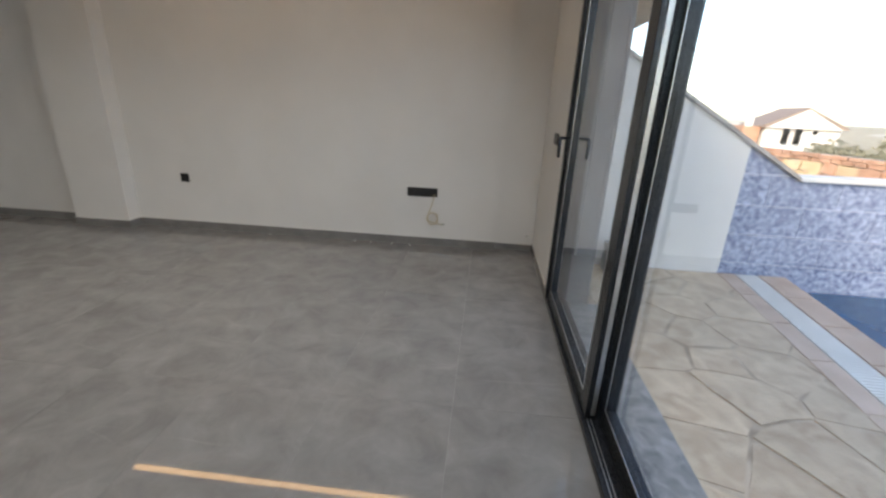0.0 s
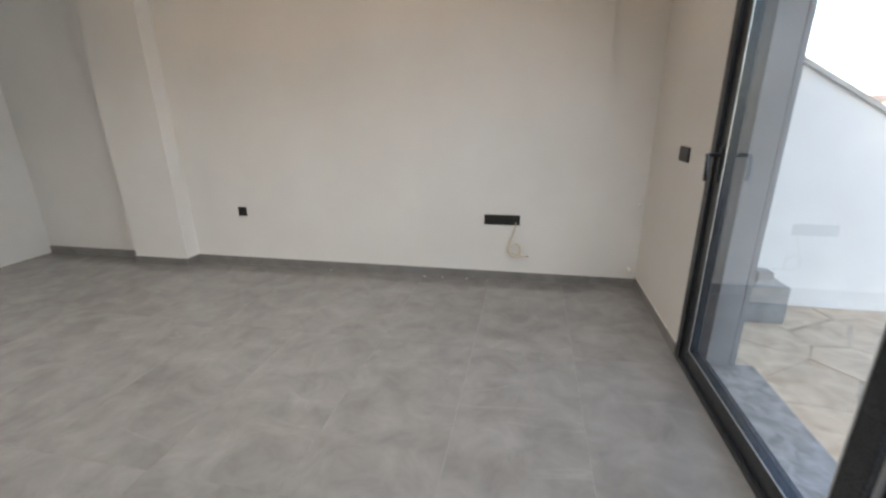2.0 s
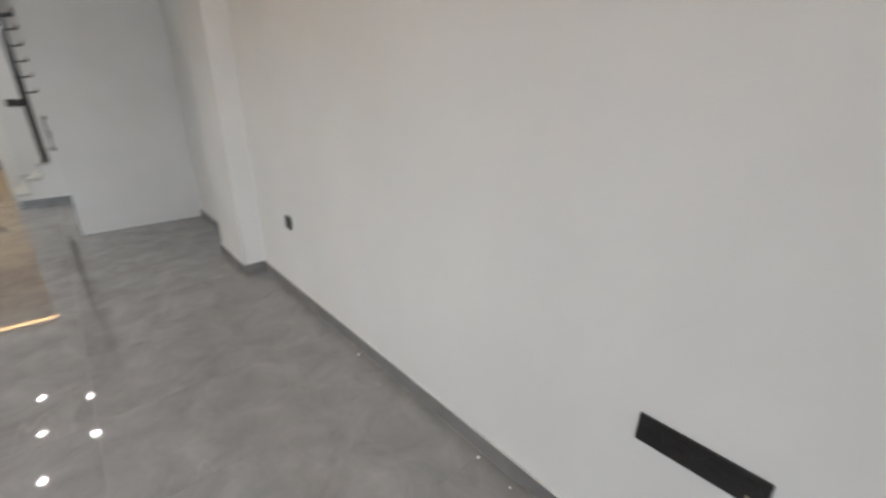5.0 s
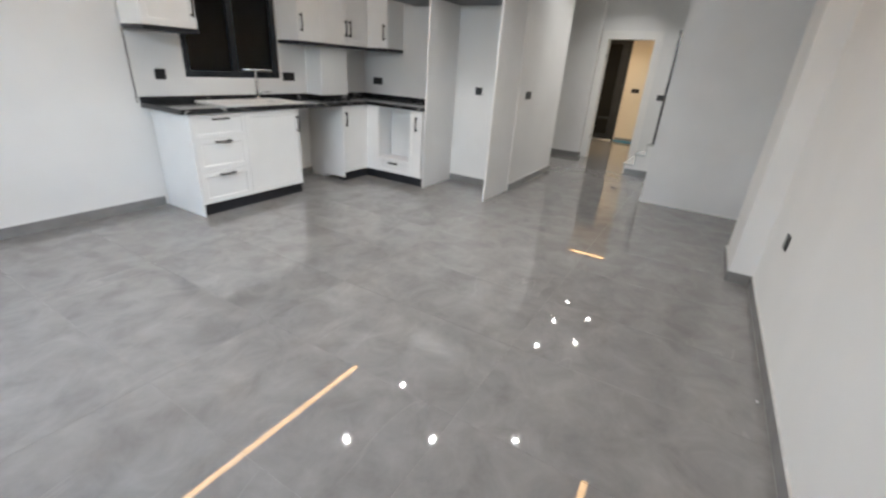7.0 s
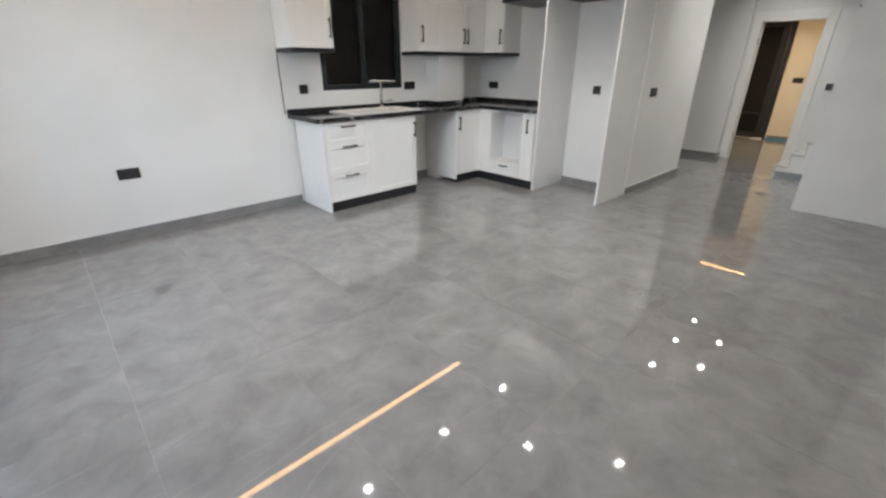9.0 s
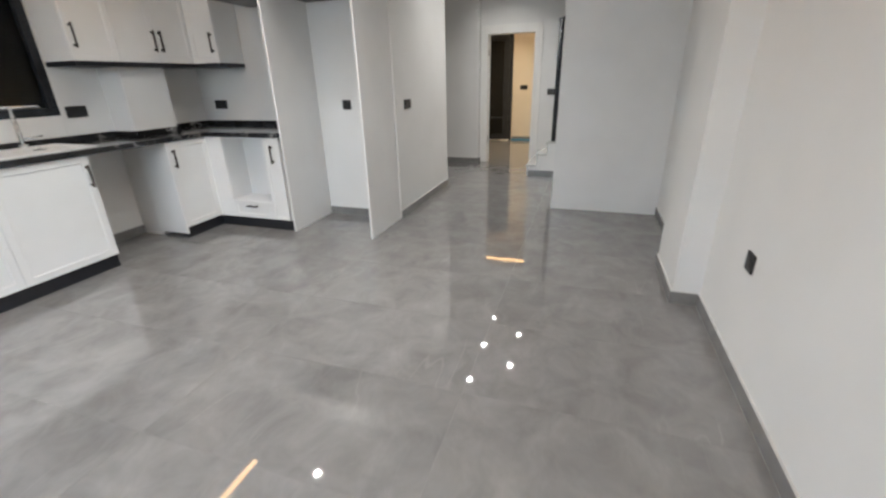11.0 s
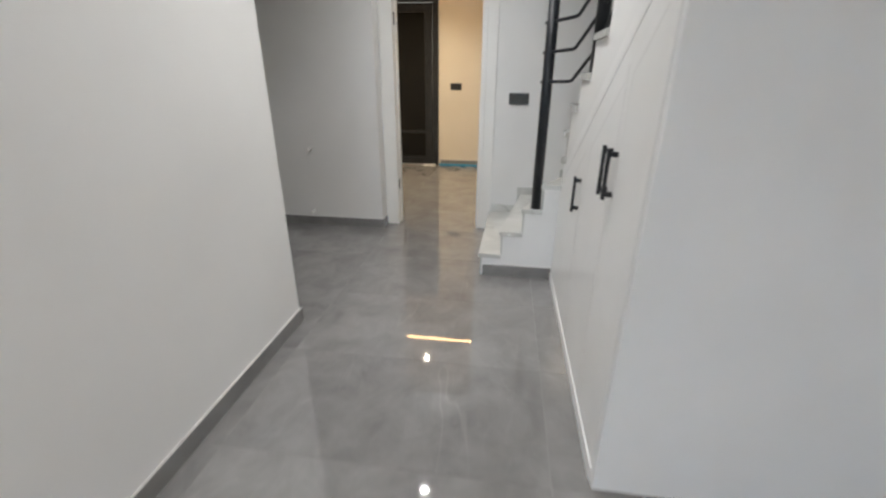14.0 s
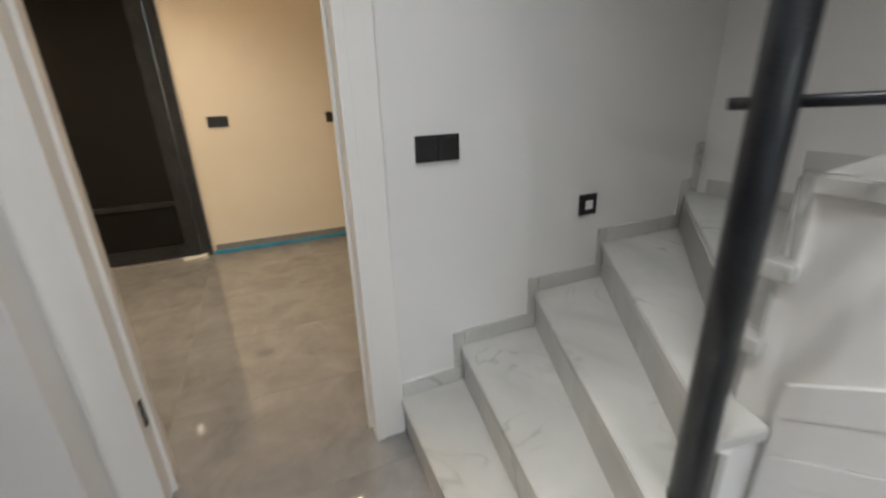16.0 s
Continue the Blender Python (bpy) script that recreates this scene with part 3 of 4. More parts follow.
TOPZ = 0.865
drawers = thing("drawer_cabinet", front_y(-1.848, -0.285), "white lacquered kitchen cabinet with three drawers and sink door", "kitchen cabinet", "base cabinets")
part("body", carcass(1.087, 0.10, TOPZ, 0.56), MELAMINE, drawers)
part("side_panel", box(-0.019, -0.001, -0.021, 0.545, 0.0, TOPZ, 0.001), LACQUER, drawers)
part("plinth", box(0.0, 1.087, 0.008, 0.023, 0.001, 0.099, 0.001), PLINTH, drawers, "black plinth")
add_front(drawers, "drawer", 0.0, 0.48, 0.665, TOPZ - 0.004, (0.24, 0.818), False, 0.15, 0.045)
add_front(drawers, "drawer", 0.0, 0.48, 0.385, 0.665, (0.24, 0.633), False, 0.15)
add_front(drawers, "drawer", 0.0, 0.48, 0.105, 0.385, (0.24, 0.352), False, 0.15)
add_front(drawers, "door", 0.48, 1.087, 0.105, TOPZ - 0.004, (1.055, 0.72), True)

corner = thing("corner_cabinet", front_y(-3.555, -0.285), "white lacquered corner kitchen cabinet with one door", "kitchen cabinet", "base cabinets")
part("body", carcass(0.43, 0.10, TOPZ, 0.31), MELAMINE, corner)
part("side_panel", box(-0.001, 0.017, -0.021, 0.312, 0.05, TOPZ, 0.001), LACQUER, corner)
part("plinth", box(0.02, 0.455, 0.008, 0.023, 0.001, 0.099, 0.001), PLINTH, corner, "black plinth")
add_front(corner, "door", 0.018, 0.425, 0.105, TOPZ - 0.004, (0.045, 0.72), True)
for x in (0.06,):
    part("leg", disc(x, 0.10, 0.0, 0.10, 0.018), PLINTH, corner)

oven = thing("oven_cabinet", front_x(-3.99, -0.10), "white oven cabinet without an oven, blank grey niche", "kitchen cabinet", "base cabinets")
for name, x0, x1, y0, z0, z1 in (("side_box", -0.17, 0.018, 0.0, 0.10, TOPZ), ("drawer_box", 0.018, 0.47, 0.0, 0.10, 0.27), ("niche_back", 0.018, 0.47, 0.24, 0.27, TOPZ - 0.018),
                                 ("top_rail", 0.018, 0.47, 0.0, TOPZ - 0.018, TOPZ), ("side_box", 0.47, 0.645, 0.0, 0.10, TOPZ)):
    part(name, box(x0, x1, y0, 0.58, z0, z1), MELAMINE, oven)
part("filler", box(-0.17, 0.018, -0.021, -0.001, 0.105, TOPZ - 0.003, 0.001), LACQUER, oven)
part("plinth", box(-0.215, 0.645, 0.008, 0.023, 0.001, 0.099, 0.001), PLINTH, oven, "black plinth")
add_front(oven, "drawer", 0.018, 0.47, 0.105, 0.27, (0.25, 0.225), False, 0.12, 0.05)
add_front(oven, "door", 0.47, 0.645, 0.105, TOPZ - 0.004, (0.57, 0.72), True, 0.16, 0.04)

worktop = thing("worktop", pose(0, 0, 0), "black polished stone worktop with white veins", "worktop")
bm = prism([(-1.77, SOUTH), (-1.77, -0.245), (-3.955, -0.245), (-3.955, 0.553), (-4.60, 0.553), (-4.60, SOUTH)], TOPZ, TOPZ + 0.04, None, 0.004)
part("slab", bm, BLACKSTONE, worktop)
for q in ((-3.585, -1.77, SOUTH, SOUTH + 0.02), (-3.585, -3.565, SOUTH + 0.0205, -0.5805), (-4.00, -3.565, -0.60, -0.58), (-4.02, -4.00, SOUTH, -0.58), (-4.58, -4.02, SOUTH, SOUTH + 0.02), (-4.60, -4.58, SOUTH, 0.553)):
    part("upstand", box(q[0], q[1], q[2] + 0.0005, q[3], TOPZ + 0.0405, TOPZ + 0.085, 0.002), BLACKSTONE, worktop)

sink = thing("sink", pose(-2.62, -0.53, TOPZ + 0.04), "white composite inset sink with drainboard in the worktop", "sink")
bm = box(-0.43, 0.43, -0.235, 0.235, 0.0, 0.012, 0.0)
bmesh.ops.recalc_face_normals(bm, faces=bm.faces)
f = max(bm.faces, key=lambda q: q.calc_center_median().z)
bmesh.ops.inset_region(bm, faces=[f], thickness=0.03, depth=0.0)
bmesh.ops.inset_region(bm, faces=[f], thickness=0.012, depth=-0.010)
part("drainboard", bm, SINKWHITE, sink)
bm = bmesh.new()
for k in range(6):
    box(0.05 + 0.045 * k, 0.06 + 0.045 * k, -0.15, 0.15, 0.0021, 0.006, 0.0015, bm)
part("rib", bm, SINKWHITE, sink)
bm = bmesh.new()
box(-0.38, -0.02, -0.185, 0.185, 0.002, 0.004, 0, bm)
part("bowl", bm, SINKWHITE, sink, "shallow grey-white bowl")
part("drain", disc(-0.2, 0, 0.0041, 0.007, 0.04), CHROME, sink, "chrome drain")

tap = thing("tap", pose(-2.86, -0.775, TOPZ + 0.04), "tall chrome kitchen tap with a straight level spout", "tap")
part("base", disc(0, 0, 0.0, 0.03, 0.027), CHROME, tap, "", True)
part("column", tube([(0, 0, 0.03), (0, 0, 0.27), (0.0, 0.01, 0.285)], 0.014), CHROME, tap, "", True)
part("spout", tube([(0.14, 0.0, 0.287), (-0.14, 0.06, 0.287), (-0.15, 0.06, 0.27)], 0.009), CHROME, tap, "", True)
part("lever", tube([(0.0, 0.0, 0.06), (-0.05, 0.03, 0.075), (-0.11, 0.05, 0.08)], 0.007), CHROME, tap, "", True)


def upper(name, m, w, z0, z1, depth, doors, label):
    u = thing(name, m, label, "wall cabinet", "wall cabinets")
    part("body", box(0, w, 0, depth, z0, z1, 0.001), LACQUER, u)
    for x0, x1, hx in doors:
        add_front(u, "door", x0, x1, z0, z1, (hx, z0 + 0.17) if hx is not None else None, True, 0.17)
    part("bottom_board", box(-0.005, w + 0.005, -0.035, depth, z0 - 0.036, z0 - 0.001, 0.002), PLINTH, u, "black board under the cabinet")
    return u


UZ0, UZ1 = 1.495, 2.45
upper("wall_cabinet", front_y(-1.75, -0.545), 0.425, UZ0, UZ1, 0.294, ((0, 0.425, 0.39),), "white lacquered wall cabinet with a black bottom board")
upper("wall_cabinet", front_y(-3.225, -0.545), 1.07, UZ0, UZ1, 0.294, ((0, 0.355, 0.035), (0.355, 0.71, 0.68), (0.71, 1.07, 0.745)), "white lacquered wall cabinet with three doors and black bottom board")
upper("wall_cabinet", front_x(-4.30, -0.545), 0.335, UZ0, UZ1, 0.294, ((0.03, 0.335, 0.295),), "white lacquered wall cabinet beside the cooker niche, one door")

for name, y, label in (("tall_panel", 0.565, "tall light grey side panel between oven niche and fridge niche"), ("tall_panel", 1.372, "tall light grey side panel at the end of the kitchen")):
    p = thing(name, pose(-4.60, y, 0), label, "side panel", "tall panels")
    part("board", box(0.0, 0.612, 0, 0.018, 0.001, UZ1, 0.0), MELAMINE, p)
    part("edge_band", box(0.6125, 0.620, -0.001, 0.019, 0.001, UZ1, 0.0015), LACQUER, p, "white edge strip")


def top_unit(y0, y1, xf, label):
    u = thing("bridge_cabinet", front_x(xf, y0), label, "wall cabinet", "wall cabinets")
    w = y1 - y0
    d = xf + 4.598
    part("body", box(0.001, w - 0.001, 0, d, 2.01, UZ1, 0.001), LACQUER, u)
    part("bottom_board", box(0.002, w - 0.002, -0.018, d, 1.975, 2.009, 0.002), PLINTH, u, "black board under the cabinet")
    add_front(u, "door", 0.002, w / 2, 2.01, UZ1, (w / 2 - 0.03, 2.10))
    add_front(u, "door", w / 2, w - 0.002, 2.01, UZ1, (w / 2 + 0.03, 2.10))


top_unit(0.584, 1.371, -4.03, "white bridge cabinet above the empty fridge niche")
top_unit(-0.04, 0.564, -4.03, "white bridge cabinet above the cooker niche")


splash = thing("backsplash", pose(0, SOUTH, 0), "thin white backsplash panel behind the worktop", "backsplash")
for x0, x1, z0, z1 in ((W1, -1.752, 0.951, 1.458), (W0, W1, 0.951, WZ0 - 0.001), (-3.584, W0, 0.951, 1.458)):
    part("board", box(x0 + 0.0005, x1 - 0.0005, 0.0005, 0.006, z0, z1), LACQUER, splash)
part("edge_strip", box(-1.752, -1.746, 0.0005, 0.009, 0.906, 1.458, 0.001), BRONZE, splash, "dark edge strip")


# ---- sockets and switches ----
def plate(m, w, h, label, category, gangs, kind="socket", body=BLACKPLASTIC):
    """A wall plate with one rocker or socket insert a gang; face to -y, back at y = 0."""
    u = thing("switch_plate" if kind == "switch" else "socket_plate", m, label, category)
    part("frame", box(-w / 2, w / 2, -0.009, 0.0, -h / 2, h / 2, 0.002), body, u)
    cell = (w - 0.012) / gangs
    for g in range(gangs):
        x = -w / 2 + 0.006 + cell * (g + 0.5)
        if kind == "switch":
            part("rocker", box(x - cell / 2 + 0.002, x + cell / 2 - 0.002, -0.0125, -0.0092, -h / 2 + 0.008, h / 2 - 0.008, 0.001), body, u)
        else:
            ins = part("insert", tube([(x, -0.0092, 0), (x, -0.0115, 0)], min(cell, h) * 0.40, None, 20), body, u)
            part("pin_holes", box(x - 0.012, x + 0.012, -0.0122, -0.0116, -0.002, 0.002, 0, None), BLACKMETAL, ins)
    return u


def on_north(x, z, y=NORTH):
    return pose(x, y - 0.0005, z)


def on_south(x, z, y=SOUTH):
    return pose(x, y + 0.0005, z, 0, 0, 180)


def on_west(y, z, x):
    return pose(x + 0.0005, y, z, 0, 0, 90)


def on_east(y, z, x=EAST):
    return pose(x - 0.0005, y, z, 0, 0, -90)


plate(on_north(-2.87, 0.535), 0.085, 0.085, "single black wall socket on the white wall", "socket", 1)
plate(on_north(-0.424, 0.537), 0.295, 0.085, "long black multi-gang television socket with loose cable", "socket", 4)
plate(on_east(3.17, 1.14), 0.155, 0.085, "double black light switch beside the sliding door", "switch", 2, "switch")
plate(on_south(-0.37, 0.535), 0.155, 0.085, "double black wall socket near the floor", "socket", 2)
plate(on_south(-1.97, 1.13, SOUTH + 0.006), 0.085, 0.085, "black wall socket above the worktop", "socket", 1)
plate(on_south(-3.325, 1.13, SOUTH + 0.006), 0.155, 0.085, "double black wall socket beside the window", "socket", 2)
plate(on_west(-0.61, 1.11, -4.60), 0.155, 0.085, "double black wall socket in the cooker niche", "socket", 2)
plate(on_west(0.90, 1.10, -4.60), 0.085, 0.085, "black wall socket in the fridge niche", "socket", 1)
plate(pose(-4.89, 1.4005, 1.09, 0, 0, 180), 0.155, 0.085, "black light switch on the partition wall", "switch", 2, "switch")
plate(on_west(2.55, 1.092, -7.85), 0.155, 0.085, "double black light switch beside the stairs", "switch", 2, "switch")
plate(on_west(1.735, 1.105, -10.55), 0.155, 0.085, "double black light switch on the cream wall", "switch", 2, "switch")
plate(on_west(2.66, 1.10, -10.55), 0.12, 0.085, "black intercom plate on the cream wall", "switch", 1, "switch")
lit = plate(on_west(3.20, 0.82, -7.85), 0.085, 0.085, "small black step light with pale centre", "step light", 1, "switch")
part("lens", box(-0.018, 0.018, -0.0135, -0.0126, -0.018, 0.018, 0.0), WHITEPLASTIC, lit, "pale square lens")

coil = thing("loose_cable", pose(-0.31, NORTH - 0.012, 0.50), "loose coiled cream cable hanging from the television socket", "cable")
pts = [(0.0, 0.0, 0.02), (0.0, -0.02, -0.01), (-0.015, -0.02, -0.08), (-0.04, -0.02, -0.15)]
for k in range(34):
    a = 2.3 + k * 0.42
    pts.append((-0.005 + (0.052 + 0.006 * math.sin(k)) * math.cos(a), -0.02 - 0.006 * math.sin(k * 0.7), -0.215 + 0.060 * math.sin(a)))
pts += [(0.03, -0.02, -0.262), (0.07, -0.02, -0.268), (0.095, -0.02, -0.266)]
part("sheath", tube(pts, 0.0048, None, 8), CABLE, coil, "", True)
part("plug_end", tube([(0.095, -0.02, -0.266), (0.112, -0.02, -0.268)], 0.005, None, 8), BLACKPLASTIC, coil, "dark cable end")


def crumb(x, y, size, seed):
    """Chip of white plaster with broken sides."""
    r = random.Random(seed)
    poly = [(size * r.uniform(0.6, 1.1) * math.cos(k * 1.0472), size * r.uniform(0.5, 0.9) * math.sin(k * 1.0472)) for k in range(6)]
    u = solid("plaster_crumb", prism(poly, 0.0, size * 0.7), PLASTER, "white plaster crumb on the floor by the wall", "debris", "", "plaster crumbs")
    u.matrix_basis = pose(x, y, 0.0005)


for k, (x, y, size) in enumerate([(-0.72, 3.80, 0.009), (-1.10, 3.80, 0.007), (-0.93, 3.79, 0.005), (-0.53, 3.79, 0.006), (-2.0, 3.80, 0.008)]):
    crumb(x, y, size, 40 + k)


def stub(m, label):
    s = thing("pipe_stub", m, label, "pipe stub", "pipe stubs")
    part("pipe", tube([(0, 0, 0), (0, -0.05, 0)], 0.011, None, 12), WHITEPLASTIC, s)
    part("cap", tube([(0, -0.05, 0), (0, -0.07, 0)], 0.014, None, 12), WHITEPLASTIC, s)


stub(pose(-7.7095, 0.83, 0.68, 0, 0, 90), "white capped pipe stub in the hall wall")
stub(pose(-7.7095, 0.80, 0.13, 0, 0, 90), "white capped pipe stub in the hall wall")
stub(pose(0.64, NORTH + 0.0445, 0.69), "white capped pipe stub in the corner recess")
stub(pose(0.62, NORTH + 0.0445, 0.15), "white capped pipe stub in the corner recess")

# ---- staircase ----
RISE = 0.16
SX, SW, CY = -6.90, -7.85, 2.836
NOSES = [((SX, 2.345), (SW, 2.375)), ((SX, 2.475), (SW, 2.635)), ((SX, 2.605), (SW, 2.975)), ((SX, 2.715), (SW, 3.315)),
         ((-6.965, CY), (SW, 3.76)), ((-6.945, CY), (-7.45, NORTH)), ((-6.925, CY), (-7.10, NORTH))]
NOSES += [((-6.70 + 0.26 * k, CY), (-6.71 + 0.26 * k, NORTH)) for k in range(6)]
stairs = thing("staircase", pose(-6.9, 2.35, 0), "white winding staircase with pale grey marble treads", "staircase", kind="structure")
ox, oy = -6.9, 2.35


def local(poly):
    return [(x - ox, y - oy) for x, y in poly]


def grown(a, b, by):
    """The nose a-b moved forward, square to itself."""
    dx, dy = b[0] - a[0], b[1] - a[1]
    n = math.hypot(dx, dy)
    nx, ny = -dy / n, dx / n
    if nx * (SX - 0.4 - a[0]) + ny * (3.4 - a[1]) > 0:
        nx, ny = -nx, -ny
    return (a[0] + nx * by, a[1] + ny * by), (b[0] + nx * by, b[1] + ny * by)


for k in range(len(NOSES) - 1):
    (a, b), (c, d) = NOSES[k], NOSES[k + 1]
    z = RISE * (k + 1)
    poly = [a, c, d, b]
    if k == 3:
        poly = [a, (SX, CY), c, d, b]
    if k == 4:
        poly = [a, c, d, (SW, NORTH), b]
    part("riser", prism(local(poly), 0.0 if k < 7 else z - 0.45, z - 0.03), STAIRWHITE, stairs)
    by = 0.016
    if k < 7:
        fa, fb = grown(a, b, 0.004) if k < 4 else ((a[0], a[1] - 0.0), b)
        ga, gb = grown(a, b, -0.008)
        part("riser_facing", prism(local([fa, ga, gb, fb]), z - RISE, z - 0.0305), MARBLE, stairs, "grey marble riser")
    a2, b2 = grown(a, b, by) if k < 4 or k > 6 else (a, b)
    if k in (4, 5):
        a2 = (a[0] + 0.015, a[1] - 0.012)
        b2 = b
    side = [a2] + ([(SX + 0.012, CY - 0.01)] if k == 3 else []) + [c, d] + ([(SW, NORTH)] if k == 4 else []) + [b2]
    if k < 3:
        side = [(a2[0] + 0.012, a2[1]), (c[0] + 0.012, c[1]), d, b2]
    if k >= 6:
        side = [(a2[0], a2[1] - 0.014), (c[0], c[1] - 0.014), d, b2]
    part("tread", prism(local(side), z - 0.03, z, None, 0.004), MARBLE, stairs, "pale grey marble tread")
for k in (4, 5):
    (a, b), z = NOSES[k], RISE * (k + 1)
    part("tread_end", box(a[0] - 0.03 - ox, a[0] + 0.026 - ox, CY - 0.024 - oy, CY + 0.03 - oy, z - 0.034, z + 0.002, 0.008), MARBLE, stairs, "rounded pale marble tread end")
# wall strings of grey marble above the treads
for k, (y0, y1) in enumerate(((2.37, 2.635), (2.635, 2.975), (2.975, 3.315), (3.315, 3.76), (3.76, 3.83))):
    z = RISE * (k + 1)
    bm = box(SW - ox, SW + 0.010 - ox, y0 - oy, y1 - oy, z + 0.001, z + 0.065, 0.002)
    part("wall_skirting", bm, MARBLE, stairs)
    bm = box(SW - ox, SW + 0.0098 - ox, y1 - 0.045 - oy, y1 - oy - 0.001, z + 0.066, z + RISE + 0.064, 0.002)
    part("wall_skirting", bm, MARBLE, stairs)
for k, (x0, x1) in enumerate(((-7.80, -7.45), (-7.45, -7.10), (-7.10, -6.71), (-6.71, -6.45), (-6.45, -6.19))):
    z = RISE * (k + 5)
    part("wall_skirting", box(x0 - ox, x1 - ox, NORTH - 0.010 - oy, NORTH - 0.0005 - oy, z + 0.001, z + 0.065, 0.002), MARBLE, stairs)

# railing: round posts with thin bent bars
rail = thing("stair_railing", pose(-6.93, 2.68, 0), "black metal stair railing with round posts and thin bars", "railing")
rx, ry = -6.93, 2.68
post1 = part("post", tube([(0, 0, 0.48), (0, 0, 1.96)], 0.030, None, 24), BLACKMETAL, rail, "", True)
part("foot", disc(0, 0, 0.481, 0.490, 0.032), BLACKMETAL, post1)
p2 = (-6.52 - rx, 2.865 - ry)
post2 = part("post", tube([(*p2, 1.28), (*p2, 2.60)], 0.030, None, 24), BLACKMETAL, rail, "", True)
part("foot", disc(*p2, 1.281, 1.290, 0.032), BLACKMETAL, post2)
for z in (1.23, 1.385, 1.535, 1.685, 1.835):
    part("bar", tube([(-0.045, -0.03, z), (0.16, 0.10, z + 0.008), (0.18, 0.113, z + 0.014), (*p2, z + 0.165), (1.20, p2[1] + 0.02, z + 0.165 + 0.49)], 0.009, None, 10), BLACKMETAL, rail, "", True)
part("handrail", tube([(-0.05, -0.03, 1.965), (0.17, 0.11, 1.975), (*p2, 2.13), (1.0, p2[1] + 0.02, 2.50)], 0.021, None, 16), BLACKMETAL, rail, "", True)

# ---- cupboard under the stairs ----
CX0, CX1 = -6.885, -5.362
cup = thing("stair_cupboard", pose(0, CY - 0.002, 0), "white built-in cupboard under the stairs with sloping doors", "cupboard")


def slope(x):
    """Height of the doors' sloping top edge."""
    return 0.642 + 0.615 * (x + 6.79)


def strip(x0, x1, low, high, y0, y1):
    return prism_y([(x0, slope(x0) + low), (x1, slope(x1) + low), (x1, slope(x1) + high), (x0, slope(x0) + high)], y0, y1)


def sloped_door(x0, x1):
    """A door with a sloping top and a recessed field; its face looks to -y."""
    bm = prism_y([(x0, 0.06), (x1, 0.06), (x1, slope(x1) - 0.002), (x0, slope(x0) - 0.002)], -0.020, -0.0061)
    bmesh.ops.recalc_face_normals(bm, faces=bm.faces)
    f = min(bm.faces, key=lambda q: q.calc_center_median().y)
    bmesh.ops.inset_region(bm, faces=[f], thickness=0.055, depth=0.0)
    bmesh.ops.inset_region(bm, faces=[f], thickness=0.014, depth=-0.0014)
    return bm


part("backing", prism_y([(CX0, 0.0), (CX1, 0.0), (CX1, slope(CX1) + 0.10), (CX0, slope(CX0) + 0.10)], -0.006, 0.0), MELAMINE, cup)
part("plinth", box(CX0, CX1, -0.026, -0.0061, 0.001, 0.055, 0.002), LACQUER, cup)
part("trim", strip(CX0, CX1, 0.0856, 0.158, -0.016, 0.0), LACQUER, cup, "white sloping trim board")
part("trim", strip(CX0, CX1, 0.001, 0.0854, -0.014, -0.0061), LACQUER, cup, "white sloping filler board")
for x0, x1, hx, hz in ((CX0 + 0.003, -6.1815, -6.23, 0.765), (-6.1785, -5.7115, -5.745, 0.978), (-5.7085, CX1 - 0.003, -5.675, 0.978)):
    dr = part("door", sloped_door(x0, x1), LACQUER, cup)
    part("handle", shifted(bar_handle(0.165, True), hx, -0.020, hz), BLACKMETAL, dr, "black bar handle")

# ---- recessed lamps ----
for px, py in SPOTS:
    s = thing("spotlight", pose(px, py, CEIL), "small round recessed white ceiling spotlight", "spotlight", "ceiling spotlights")
    bm = bmesh.new()
    bmesh.ops.create_cone(bm, segments=24, radius1=0.045, radius2=0.036, depth=0.008, matrix=Matrix.Translation((0, 0, -0.0045)))
    part("rim", bm, WHITEPLASTIC, s)
    part("diffuser", disc(0, 0, -0.010, -0.0086, 0.033), GLOWCOOL, s, "glowing diffuser")
for x0, x1, y0, y1 in STRIPS:
    s = thing("led_strip", pose((x0 + x1) / 2, (y0 + y1) / 2, CEIL), "warm glowing recessed led strip in the ceiling", "led strip", "led strips")
    hx, hy = (x1 - x0) / 2, (y1 - y0) / 2
    part("profile", box(-hx - 0.006, hx + 0.006, -hy - 0.006, hy + 0.006, -0.003, -0.0005, 0.001), ALUMINIUM, s)
    part("diffuser", box(-hx, hx, -hy, hy, -0.005, -0.0031), GLOWWARM, s, "warm glowing diffuser")
# ---- outdoors ----
def clip(poly, px, py, nx, ny):
    """Keeps the part of poly where (p - (px, py)) . n <= 0."""
    out = []
    for i, a in enumerate(poly):
        b = poly[(i + 1) % len(poly)]
        da, db = (a[0] - px) * nx + (a[1] - py) * ny, (b[0] - px) * nx + (b[1] - py) * ny
        if da <= 0:
            out.append(a)
        if da * db < 0:
            t = da / (da - db)
            out.append((a[0] + t * (b[0] - a[0]), a[1] + t * (b[1] - a[1])))
    return out


